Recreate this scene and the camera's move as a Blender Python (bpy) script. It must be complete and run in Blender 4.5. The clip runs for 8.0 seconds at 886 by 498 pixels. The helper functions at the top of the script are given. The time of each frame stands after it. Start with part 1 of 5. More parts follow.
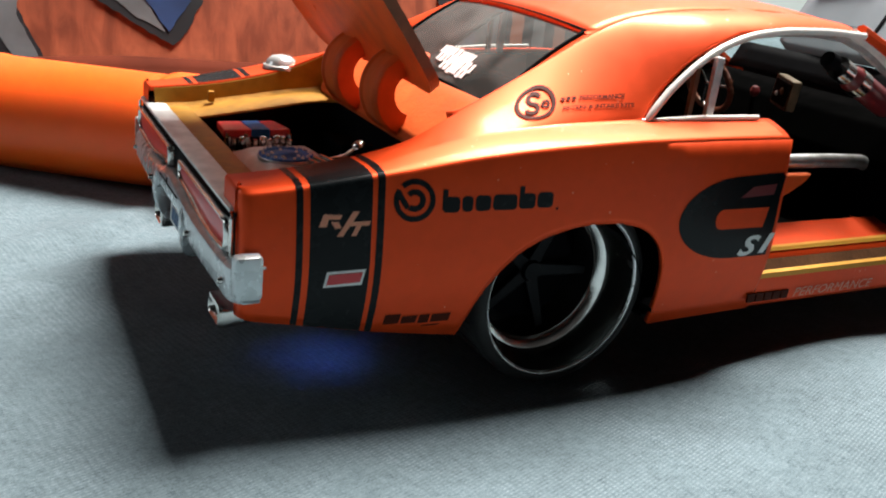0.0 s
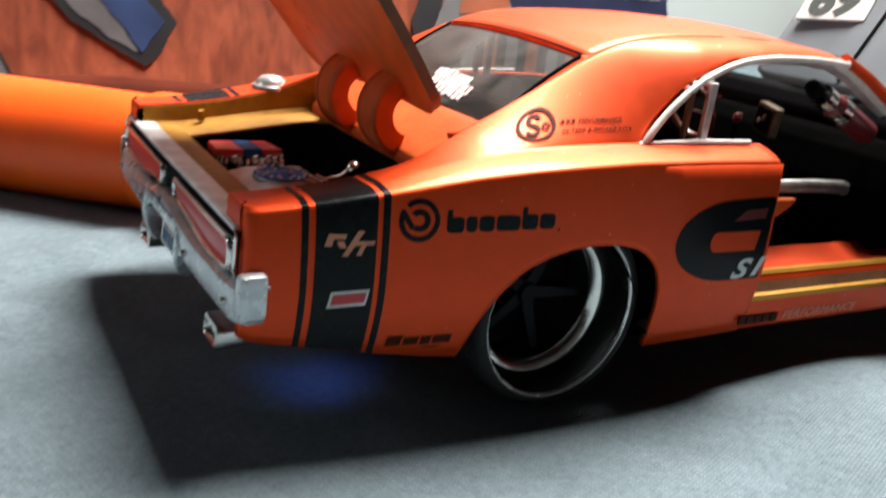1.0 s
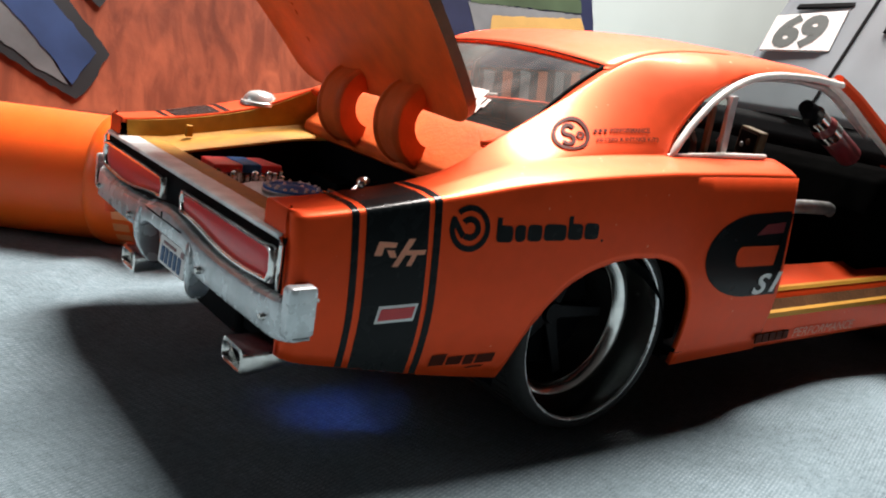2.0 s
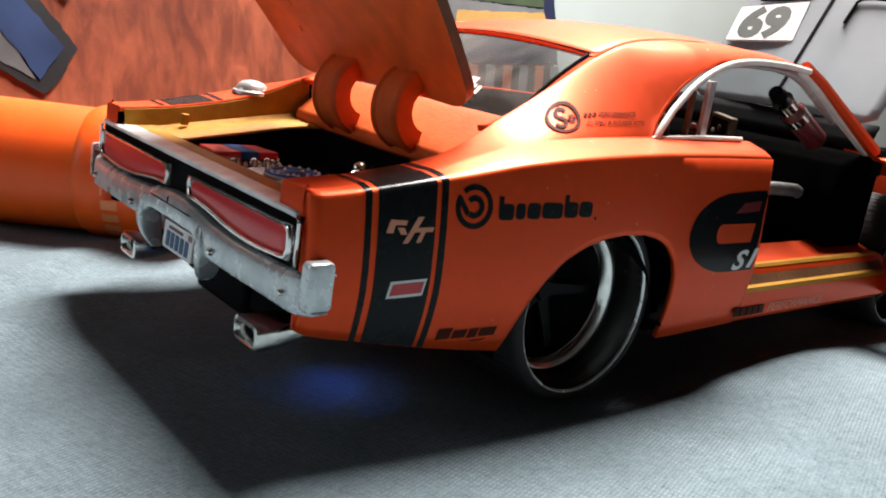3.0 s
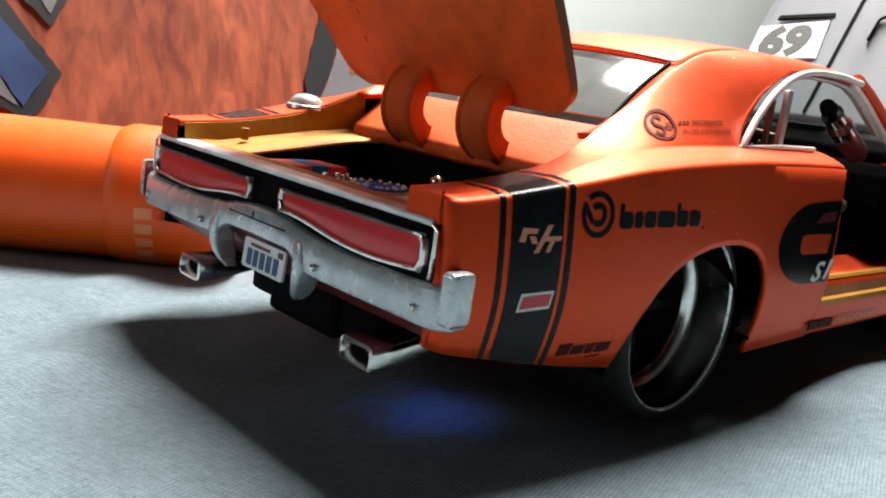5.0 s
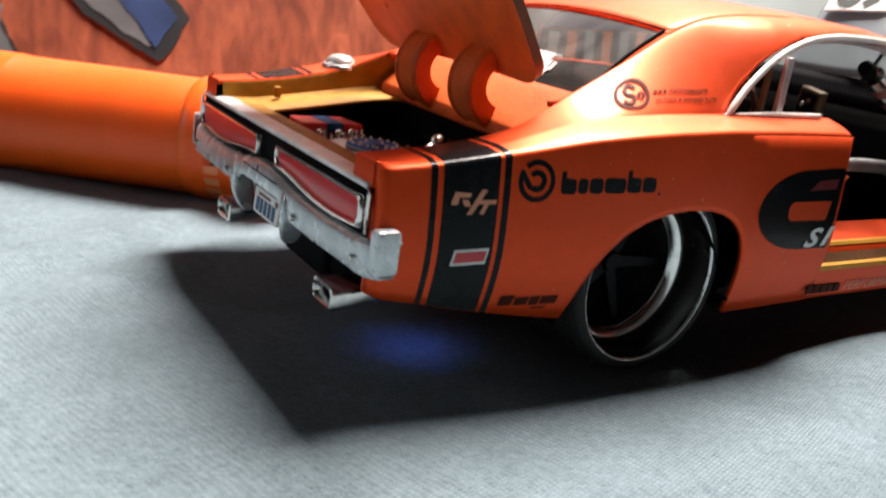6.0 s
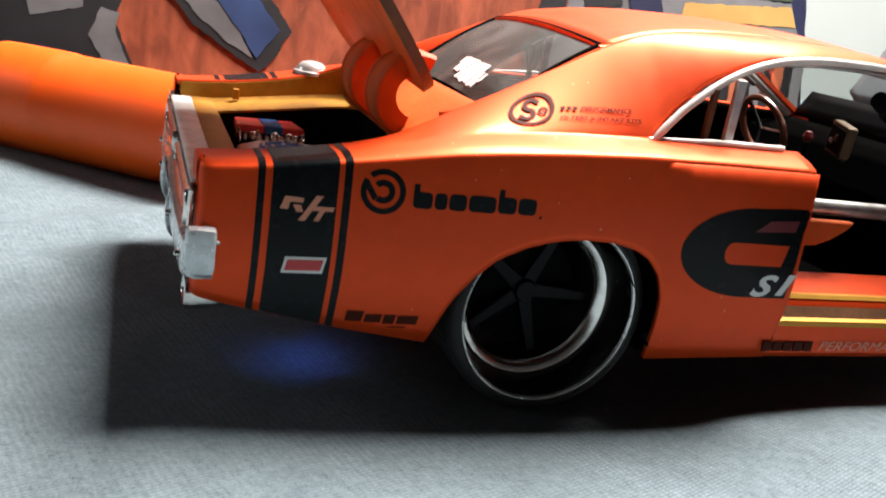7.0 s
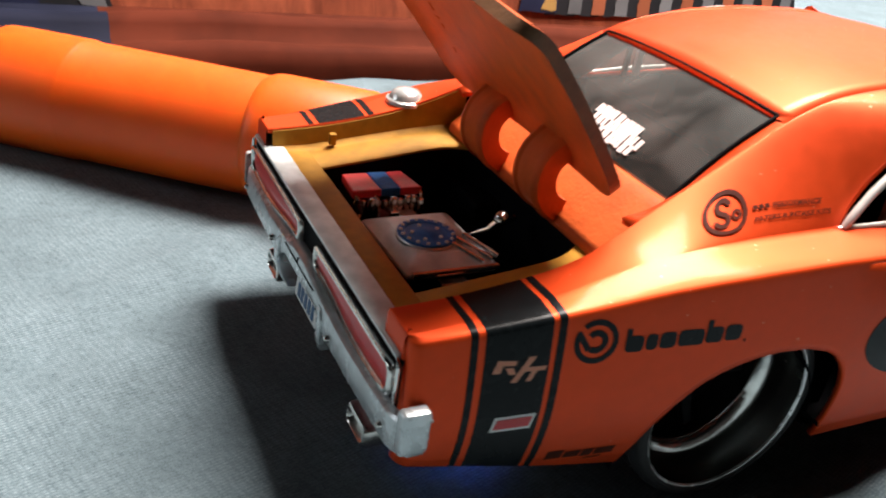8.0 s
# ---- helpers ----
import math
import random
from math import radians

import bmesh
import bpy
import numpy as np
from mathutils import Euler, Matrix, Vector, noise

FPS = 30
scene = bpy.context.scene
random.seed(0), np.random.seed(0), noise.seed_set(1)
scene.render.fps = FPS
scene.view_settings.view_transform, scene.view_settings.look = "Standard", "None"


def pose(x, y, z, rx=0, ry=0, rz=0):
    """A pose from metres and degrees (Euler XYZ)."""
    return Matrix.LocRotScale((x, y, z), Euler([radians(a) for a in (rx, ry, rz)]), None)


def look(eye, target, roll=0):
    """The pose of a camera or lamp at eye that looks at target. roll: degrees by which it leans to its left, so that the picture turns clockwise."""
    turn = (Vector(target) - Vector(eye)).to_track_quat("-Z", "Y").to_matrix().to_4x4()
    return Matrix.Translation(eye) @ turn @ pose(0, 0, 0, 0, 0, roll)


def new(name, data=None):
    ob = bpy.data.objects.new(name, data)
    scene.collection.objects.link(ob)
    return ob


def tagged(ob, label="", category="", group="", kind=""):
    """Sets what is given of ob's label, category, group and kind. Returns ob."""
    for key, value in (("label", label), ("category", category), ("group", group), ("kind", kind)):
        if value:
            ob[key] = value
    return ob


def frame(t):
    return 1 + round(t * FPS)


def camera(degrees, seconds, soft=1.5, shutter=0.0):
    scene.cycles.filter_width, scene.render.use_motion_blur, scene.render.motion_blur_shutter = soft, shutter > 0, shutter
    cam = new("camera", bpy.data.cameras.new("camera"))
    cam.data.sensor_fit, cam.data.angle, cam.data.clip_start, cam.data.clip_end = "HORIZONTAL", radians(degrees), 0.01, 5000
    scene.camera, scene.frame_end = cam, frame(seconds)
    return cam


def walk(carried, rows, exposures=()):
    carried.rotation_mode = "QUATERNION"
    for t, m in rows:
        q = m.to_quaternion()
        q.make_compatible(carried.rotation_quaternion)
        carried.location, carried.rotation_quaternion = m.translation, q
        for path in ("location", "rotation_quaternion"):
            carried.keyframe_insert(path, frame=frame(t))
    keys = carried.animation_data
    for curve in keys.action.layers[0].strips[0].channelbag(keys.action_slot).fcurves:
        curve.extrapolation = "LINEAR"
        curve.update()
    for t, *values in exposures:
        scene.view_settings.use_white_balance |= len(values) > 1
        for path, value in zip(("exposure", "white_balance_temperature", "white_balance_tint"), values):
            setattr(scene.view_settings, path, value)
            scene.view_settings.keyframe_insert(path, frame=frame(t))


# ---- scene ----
# ------------------------------------------------------------------ camera
cam = camera(54.6, 8.0, soft=1.9, shutter=0.4)
ROWS = [
    (0.0, -0.02782, -0.13605, 0.06796, 69.47, -6.43, -27.34),
    (0.5, -0.02916, -0.13526, 0.06471, 69.05, -6.63, -27.16),
    (0.8, -0.03066, -0.13896, 0.06704, 69.12, -6.63, -27.00),
    (1.0, -0.03273, -0.13279, 0.06622, 71.52, -7.58, -29.79),
    (1.2, -0.03543, -0.12823, 0.06442, 73.42, -7.84, -32.03),
    (1.5, -0.04079, -0.12216, 0.06295, 75.11, -8.86, -35.06),
    (1.7, -0.04221, -0.11859, 0.05967, 75.64, -8.86, -35.66),
    (2.8, -0.05205, -0.11781, 0.05420, 76.06, -8.42, -38.97),
    (3.0, -0.05267, -0.11866, 0.05419, 76.08, -8.47, -39.40),
    (3.5, -0.05820, -0.11086, 0.05113, 76.93, -8.48, -40.43),
    (3.7, -0.06331, -0.10339, 0.04873, 77.86, -8.20, -41.82),
    (4.0, -0.06491, -0.10122, 0.04725, 78.58, -8.25, -42.83),
    (4.5, -0.06537, -0.09805, 0.04645, 78.86, -8.23, -43.61),
    (4.7, -0.06547, -0.09804, 0.04659, 78.93, -8.25, -43.57),
    (5.8, -0.06308, -0.12088, 0.05254, 76.02, -7.69, -37.11),
    (6.0, -0.05267, -0.12678, 0.05749, 72.69, -8.12, -32.30),
    (6.1, -0.04855, -0.12822, 0.05744, 71.77, -7.84, -30.33),
    (6.2, -0.04266, -0.13020, 0.05810, 70.12, -7.32, -28.02),
    (6.3, -0.03711, -0.13341, 0.05970, 69.95, -7.35, -26.40),
    (6.4, -0.03180, -0.13665, 0.06008, 71.15, -8.53, -24.75),
    (6.5, -0.02505, -0.14099, 0.05982, 72.18, -8.65, -22.77),
    (6.7, -0.01280, -0.14322, 0.05977, 72.24, -9.36, -20.13),
    (7.0, -0.00914, -0.14156, 0.06069, 72.48, -9.37, -18.96),
    (7.2, -0.01358, -0.13950, 0.06386, 72.52, -9.34, -18.95),
    (7.3, -0.01735, -0.13760, 0.06617, 72.44, -9.17, -18.92),
    (7.5, -0.02684, -0.13158, 0.07357, 71.05, -9.17, -19.42),
    (7.6, -0.02954, -0.12738, 0.07857, 69.32, -8.76, -20.03),
    (7.7, -0.03136, -0.12170, 0.08459, 66.64, -8.48, -20.98),
    (7.8, -0.03423, -0.11634, 0.08748, 65.85, -8.73, -22.39),
    (7.9, -0.03522, -0.10924, 0.08756, 63.42, -8.20, -23.79),
    (8.0, -0.03649, -0.10474, 0.08767, 62.15, -8.37, -24.46),
]
walk(cam, [(t, pose(x, y, z, rx, ry, rz)) for t, x, y, z, rx, ry, rz in ROWS],
     exposures=[(0.0, 0.0, 6500, 10), (1.5, 0.05, 6600, 13), (3.0, 0.16, 6600, 13), (4.5, 0.22, 6500, 11), (6.0, 0.22, 6800, 16), (7.0, 0.24, 6800, 16), (7.5, 0.08, 6850, 15), (8.0, -0.13, 6700, 13)])

# ------------------------------------------------------------------ light
MM = 0.001


def lamp(name, eye, target, size, watts, colour):
    data = bpy.data.lights.new(name, "AREA")
    data.shape, data.size, data.energy, data.color = "DISK", size, watts, colour
    ob = new(name, data)
    ob.matrix_world = look(eye, target)
    return ob


world = bpy.data.worlds.new("room")
scene.world = world
world.use_nodes = True
world.node_tree.nodes["Background"].inputs[0].default_value = (0.72, 0.84, 1.0, 1)
world.node_tree.nodes["Background"].inputs[1].default_value = 0.016
tube_lamp = bpy.data.lights.new("ceiling_lamp", "AREA")
tube_lamp.shape, tube_lamp.size, tube_lamp.size_y, tube_lamp.energy, tube_lamp.color = "RECTANGLE", 0.50, 0.58, 80.0, (1.0, 0.94, 0.89)
new("ceiling_lamp", tube_lamp).matrix_world = pose(0.53, 0.315, 1.13)
# cool fill added from the tail side; no window or fitting stands there
lamp("tail_fill", (-1.03, 0.40, 0.48), (0.05, 0.0, 0.02), 0.5, 1.8, (0.86, 0.94, 1.0))

# ------------------------------------------------------------------ materials


def material(name, colour, rough=0.5, metal=0.0, coat=0.0, grain=0.0, scale=300.0, bump=0.0, bump_scale=2000.0, spec=0.5, second=None):
    """A principled surface with two scales of colour variation, and a fine relief."""
    m = bpy.data.materials.new(name)
    m.use_nodes = True
    nt = m.node_tree
    p = nt.nodes["Principled BSDF"]
    p.inputs["Roughness"].default_value = rough
    p.inputs["Metallic"].default_value = metal
    p.inputs["Coat Weight"].default_value = coat
    p.inputs["Coat Roughness"].default_value = 0.24
    p.inputs["Specular IOR Level"].default_value = spec
    p.inputs["Base Color"].default_value = (*colour, 1)
    tc = nt.nodes.new("ShaderNodeTexCoord")
    if grain:
        big, fine = nt.nodes.new("ShaderNodeTexNoise"), nt.nodes.new("ShaderNodeTexNoise")
        big.inputs["Scale"].default_value, fine.inputs["Scale"].default_value = scale * 0.12, scale
        big.inputs["Detail"].default_value, fine.inputs["Detail"].default_value = 4, 6
        mix = nt.nodes.new("ShaderNodeMath")
        mix.operation = "MULTIPLY_ADD"
        mix.inputs[1].default_value = 0.5
        half = nt.nodes.new("ShaderNodeMath")
        half.operation = "MULTIPLY"
        half.inputs[1].default_value = 0.5
        ramp = nt.nodes.new("ShaderNodeValToRGB")
        low = second or tuple(c * (1 - grain) for c in colour)
        high = tuple(min(1, c * (1 + grain * 0.6)) for c in colour)
        ramp.color_ramp.elements[0].position, ramp.color_ramp.elements[1].position = 0.35, 0.65
        ramp.color_ramp.elements[0].color, ramp.color_ramp.elements[1].color = (*low, 1), (*high, 1)
        for n in (big, fine):
            nt.links.new(tc.outputs["Object"], n.inputs["Vector"])
        nt.links.new(big.outputs["Fac"], half.inputs[0])
        nt.links.new(fine.outputs["Fac"], mix.inputs[0])
        nt.links.new(half.outputs[0], mix.inputs[2])
        nt.links.new(mix.outputs[0], ramp.inputs[0])
        nt.links.new(ramp.outputs[0], p.inputs["Base Color"])
        rr = nt.nodes.new("ShaderNodeMapRange")
        rr.inputs["To Min"].default_value, rr.inputs["To Max"].default_value = max(0.02, rough - 0.12), min(1, rough + 0.12)
        nt.links.new(mix.outputs[0], rr.inputs[0])
        nt.links.new(rr.outputs[0], p.inputs["Roughness"])
    if bump:
        n = nt.nodes.new("ShaderNodeTexNoise")
        n.inputs["Scale"].default_value, n.inputs["Detail"].default_value = bump_scale, 3
        b = nt.nodes.new("ShaderNodeBump")
        b.inputs["Strength"].default_value, b.inputs["Distance"].default_value = bump, 0.0003
        nt.links.new(tc.outputs["Object"], n.inputs["Vector"])
        nt.links.new(n.outputs["Fac"], b.inputs["Height"])
        nt.links.new(b.outputs["Normal"], p.inputs["Normal"])
    return m


INNER = material("bare_orange_casting", (0.66, 0.108, 0.020), 0.55, 0.0, 0.0, 0.26, 260, 0.25, 1500, spec=0.2)
GOLD = material("gold_primer", (0.42, 0.20, 0.02), 0.58, 0.25, 0.0, 0.25, 500, 0.1, 900, spec=0.3)
BLACK = material("black_decal", (0.005, 0.007, 0.008), 0.26, 0, 0, 0.3, 500, spec=0.14)
DARK = material("black_plastic", (0.004, 0.004, 0.005), 0.6, 0, 0, 0.3, 400, 0.1, spec=0.03)
TYRE = material("tyre_rubber", (0.022, 0.022, 0.022), 0.75, 0, 0, 0.35, 700, 0.3, 3000)
CHROME = material("worn_chrome", (0.80, 0.79, 0.76), 0.20, 1.0, 0, 0.22, 500, 0.15, 1500, second=(0.5, 0.48, 0.45))
SATIN = material("satin_zinc", (0.62, 0.62, 0.62), 0.42, 0.85, 0, 0.3, 350, 0.15, 900, second=(0.36, 0.35, 0.34))
RED = material("red_lens", (0.64, 0.022, 0.028), 0.35, 0, 0.12, 0.12, 400)
BROWNRED = material("maroon_and_valance_shade", (0.15, 0.014, 0.018), 0.35, 0, 0.3, 0.2, 400)
WHITE = material("white_print", (0.82, 0.82, 0.80), 0.5, 0, 0, 0.06, 500)
PINK = material("salmon_print", (0.78, 0.30, 0.18), 0.5, 0, 0, 0.08, 500)
FADED = material("faded_print", (0.92, 0.30, 0.12), 0.5, 0, 0, 0.15, 500)
BLUE = material("blue_metal", (0.02, 0.15, 0.48), 0.5, 0.0, 0.0, 0.3, 900, spec=0.2)
CAP = material("bright_cap", (0.74, 0.76, 0.74), 0.24, 0.6, 0.2, 0.08, 500)
TRIM = material("bright_trim", (0.88, 0.85, 0.80), 0.34, 0.25, 0.0, 0.15, 500)
BARREL = material("dark_barrel", (0.20, 0.20, 0.19), 0.24, 1.0, 0, 0.25, 400)
SMOKE = material("smoked_chrome", (0.010, 0.010, 0.011), 0.42, 0.6, 0, 0.3, 400, 0.2, 1200, spec=0.2)
BUMPER = material("chipped_plating", (0.66, 0.71, 0.73), 0.27, 0.5, 0.15, 0.14, 420, 0.2, 900, second=(0.42, 0.45, 0.46))
ZINC = material("brushed_zinc", (0.86, 0.92, 0.92), 0.34, 0.10, 0.3, 0.2, 260, 0.2, 900, second=(0.50, 0.55, 0.54))
SILVER = material("silver_lacquer", (0.84, 0.86, 0.86), 0.27, 0.6, 0.15, 0.3, 350, 0.15, 900, second=(0.46, 0.46, 0.43))
WORN = material("worn_brown_edge", (0.13, 0.055, 0.02), 0.5, 0.3, 0, 0.4, 500, 0.3, 1500)
YELLOW = material("yellow_gold_print", (0.66, 0.34, 0.05), 0.4, 0.5, 0.2, 0.1, 500)
GREYBLUE = material("grey_plastic", (0.20, 0.235, 0.26), 0.5, 0, 0, 0.15, 60, 0.05)
TUBE = material("orange_plastic", (0.98, 0.120, 0.008), 0.42, 0, 0.0, 0.08, 120, 0.12, 1400, spec=0.4)
plastic = TUBE.node_tree.nodes["Principled BSDF"]
plastic.inputs["Subsurface Weight"].default_value, plastic.inputs["Subsurface Scale"].default_value = 0.4, 0.006
plastic.inputs["Subsurface Radius"].default_value = (1.0, 0.35, 0.1)


def paint_material():
    """Metallic orange under thin lacquer, with fine flake, a few pale dust specks and dull rubbed patches."""
    m = material("orange_paint", (0.74, 0.067, 0.009), 0.47, 0.52, 0.10, 0.08, 500, spec=0.25)
    nt = m.node_tree
    p = nt.nodes["Principled BSDF"]
    base = p.inputs["Base Color"].links[0].from_socket
    tc = nt.nodes.new("ShaderNodeTexCoord")
    dots, chance, ramp, mix = (nt.nodes.new("ShaderNode" + k) for k in ("TexVoronoi", "TexNoise", "ValToRGB", "Mix"))
    dots.inputs["Scale"].default_value, chance.inputs["Scale"].default_value = 520, 130
    for n in (dots, chance):
        nt.links.new(tc.outputs["Object"], n.inputs["Vector"])
    gap = nt.nodes.new("ShaderNodeMath")
    gap.operation = "MULTIPLY_ADD"
    gap.inputs[1].default_value = -0.55
    nt.links.new(chance.outputs["Fac"], gap.inputs[0])
    nt.links.new(dots.outputs["Distance"], gap.inputs[2])
    ramp.color_ramp.elements[0].position, ramp.color_ramp.elements[1].position = 0.0, 0.035
    ramp.color_ramp.elements[0].color, ramp.color_ramp.elements[1].color = (1, 1, 1, 1), (0, 0, 0, 1)
    shift = nt.nodes.new("ShaderNodeMath")
    shift.operation = "ADD"
    shift.inputs[1].default_value = 0.275
    nt.links.new(gap.outputs[0], shift.inputs[0])
    nt.links.new(shift.outputs[0], ramp.inputs[0])
    mix.data_type = "RGBA"
    mix.inputs[7].default_value = (0.80, 0.42, 0.28, 1)
    soft = nt.nodes.new("ShaderNodeMath")
    soft.operation = "MULTIPLY"
    soft.inputs[1].default_value = 0.45
    nt.links.new(ramp.outputs[0], soft.inputs[0])
    nt.links.new(soft.outputs[0], mix.inputs[0])
    nt.links.new(base, mix.inputs[6])
    nt.links.new(mix.outputs[2], p.inputs["Base Color"])
    p.inputs["Coat Roughness"].default_value = 0.13
    return m


def glass_material(name, tint, rough=0.03, film=0.0):
    """A tinted pane with a thin uneven film of dust on it."""
    m = bpy.data.materials.new(name)
    m.use_nodes = True
    nt = m.node_tree
    out = nt.nodes["Material Output"]
    clear, gloss = nt.nodes.new("ShaderNodeBsdfTransparent"), nt.nodes.new("ShaderNodeBsdfGlossy")
    mix, facing, power, scale = (nt.nodes.new("ShaderNode" + k) for k in ("MixShader", "LayerWeight", "Math", "Math"))
    clear.inputs[0].default_value = (*tint, 1)
    gloss.inputs["Roughness"].default_value = rough
    power.operation, power.inputs[1].default_value = "POWER", 4.0
    scale.operation = "MULTIPLY_ADD"
    scale.inputs[1].default_value, scale.inputs[2].default_value = 0.22, 0.05
    nt.links.new(facing.outputs["Facing"], power.inputs[0])
    nt.links.new(power.outputs[0], scale.inputs[0])
    nt.links.new(scale.outputs[0], mix.inputs[0])
    nt.links.new(clear.outputs[0], mix.inputs[1])
    nt.links.new(gloss.outputs[0], mix.inputs[2])
    tc, smear, ramp, dust, veil = (nt.nodes.new("ShaderNode" + k) for k in ("TexCoord", "TexNoise", "ValToRGB", "BsdfDiffuse", "MixShader"))
    smear.inputs["Scale"].default_value, smear.inputs["Detail"].default_value, smear.inputs["Distortion"].default_value = 60, 7, 1.2
    ramp.color_ramp.elements[0].position, ramp.color_ramp.elements[1].position = 0.35, 0.75
    ramp.color_ramp.elements[0].color, ramp.color_ramp.elements[1].color = (film * 0.35,) * 3 + (1,), (film * 1.8,) * 3 + (1,)
    dust.inputs[0].default_value = (0.42, 0.44, 0.42, 1)
    nt.links.new(tc.outputs["Object"], smear.inputs["Vector"])
    nt.links.new(smear.outputs["Fac"], ramp.inputs[0])
    nt.links.new(ramp.outputs[0], veil.inputs[0])
    nt.links.new(mix.outputs[0], veil.inputs[1])
    nt.links.new(dust.outputs[0], veil.inputs[2])
    nt.links.new(veil.outputs[0], out.inputs[0])
    return m


GLASS = glass_material("tinted_glass", (0.36, 0.39, 0.38), 0.12, 0.15)
CLEAR = glass_material("clear_plastic", (0.64, 0.67, 0.66), 0.08, 0.03)
PRINT = material("brown_print", (0.07, 0.013, 0.006), 0.6, 0, 0, 0.3, 600, spec=0.08)
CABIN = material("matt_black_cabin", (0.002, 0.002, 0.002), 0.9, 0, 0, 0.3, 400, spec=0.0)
PAINT = paint_material()


def fabric_material():
    """Heathered grey-blue jersey: fine ribs of short stitches that fade in and out, flecks, and large soft patches."""
    m = bpy.data.materials.new("grey_cotton")
    m.use_nodes = True
    nt = m.node_tree
    p = nt.nodes["Principled BSDF"]
    p.inputs["Roughness"].default_value = 0.92
    p.inputs["Specular IOR Level"].default_value = 0.12
    p.inputs["Sheen Weight"].default_value, p.inputs["Sheen Roughness"].default_value = 0.08, 0.4
    tc = nt.nodes.new("ShaderNodeTexCoord")

    def turned(angle, sx=1.0, sy=1.0):
        mp = nt.nodes.new("ShaderNodeMapping")
        mp.inputs["Rotation"].default_value, mp.inputs["Scale"].default_value = (0, 0, angle), (sx, sy, 1)
        nt.links.new(tc.outputs["Object"], mp.inputs[0])
        return mp.outputs[0]

    def noise_of(vector, scale, detail=3):
        n = nt.nodes.new("ShaderNodeTexNoise")
        n.inputs["Scale"].default_value, n.inputs["Detail"].default_value = scale, detail
        nt.links.new(vector, n.inputs["Vector"])
        return n.outputs["Fac"]

    def sum_of(pairs):
        """A weighted sum of values."""
        total = None
        for value, weight in pairs:
            f = nt.nodes.new("ShaderNodeMath")
            f.operation = "MULTIPLY_ADD"
            f.inputs[1].default_value = weight
            nt.links.new(value, f.inputs[0])
            if total is None:
                f.inputs[2].default_value = 0.0
            else:
                nt.links.new(total, f.inputs[2])
            total = f.outputs[0]
        return total
    ribs = []
    for angle, scale, wobble in ((-1.885, 540, 1.6), (-0.314, 300, 5.0)):
        w = nt.nodes.new("ShaderNodeTexWave")
        w.inputs["Scale"].default_value, w.inputs["Distortion"].default_value = scale, wobble
        w.inputs["Detail"].default_value, w.inputs["Detail Scale"].default_value = 2, 0.7
        nt.links.new(turned(angle), w.inputs[0])
        ribs.append(w.outputs["Fac"])
    stitch = nt.nodes.new("ShaderNodeMath")
    stitch.operation = "MULTIPLY"
    nt.links.new(ribs[0], stitch.inputs[0])
    nt.links.new(ribs[1], stitch.inputs[1])
    shown = nt.nodes.new("ShaderNodeMapRange")
    shown.inputs["From Min"].default_value, shown.inputs["From Max"].default_value = 0.35, 0.62
    shown.inputs["To Min"].default_value, shown.inputs["To Max"].default_value = 0.25, 1.0
    nt.links.new(noise_of(turned(0.0), 60, 3), shown.inputs[0])
    knit = nt.nodes.new("ShaderNodeMath")
    knit.operation = "MULTIPLY"
    nt.links.new(sum_of(((ribs[0], 0.35), (stitch.outputs[0], 0.65))), knit.inputs[0])
    nt.links.new(shown.outputs[0], knit.inputs[1])
    threads = noise_of(turned(-0.314, 0.45, 1.3), 1500, 3)
    flecks = noise_of(turned(0.3), 620, 4)
    fuzz = noise_of(turned(0.0), 3200, 3)
    tint = sum_of(((knit.outputs[0], 0.19), (threads, 0.24), (flecks, 0.26), (fuzz, 0.42)))
    weave = sum_of(((knit.outputs[0], 0.33), (threads, 0.22), (fuzz, 0.26)))
    ramp = nt.nodes.new("ShaderNodeValToRGB")
    ramp.color_ramp.elements[0].position, ramp.color_ramp.elements[1].position = 0.24, 0.78
    ramp.color_ramp.elements[0].color, ramp.color_ramp.elements[1].color = (0.051, 0.084, 0.099, 1), (0.270, 0.350, 0.386, 1)
    nt.links.new(tint, ramp.inputs[0])
    patch = nt.nodes.new("ShaderNodeMapRange")
    patch.inputs["From Min"].default_value, patch.inputs["From Max"].default_value = 0.3, 0.7
    patch.inputs["To Min"].default_value, patch.inputs["To Max"].default_value = 0.63, 0.92
    nt.links.new(sum_of(((noise_of(turned(0.0), 22, 4), 0.6), (noise_of(turned(0.0), 110, 3), 0.4))), patch.inputs[0])
    tone = nt.nodes.new("ShaderNodeMix")
    tone.data_type, tone.blend_type = "RGBA", "MULTIPLY"
    tone.inputs[0].default_value = 1.0
    nt.links.new(ramp.outputs[0], tone.inputs[6])
    nt.links.new(patch.outputs[0], tone.inputs[7])
    nt.links.new(tone.outputs[2], p.inputs["Base Color"])
    b = nt.nodes.new("ShaderNodeBump")
    b.inputs["Strength"].default_value, b.inputs["Distance"].default_value = 0.7, 0.0004
    nt.links.new(weave, b.inputs["Height"])
    nt.links.new(b.outputs["Normal"], p.inputs["Normal"])
    return m


FABRIC = fabric_material()

# ------------------------------------------------------------------ mesh helpers (all in millimetres)


def empty(name, x, y, z, rx=0, ry=0, rz=0):
    ob = new(name)
    ob.empty_display_size = 0.005
    ob.matrix_world = pose(x * MM, y * MM, z * MM, rx, ry, rz)
    return ob


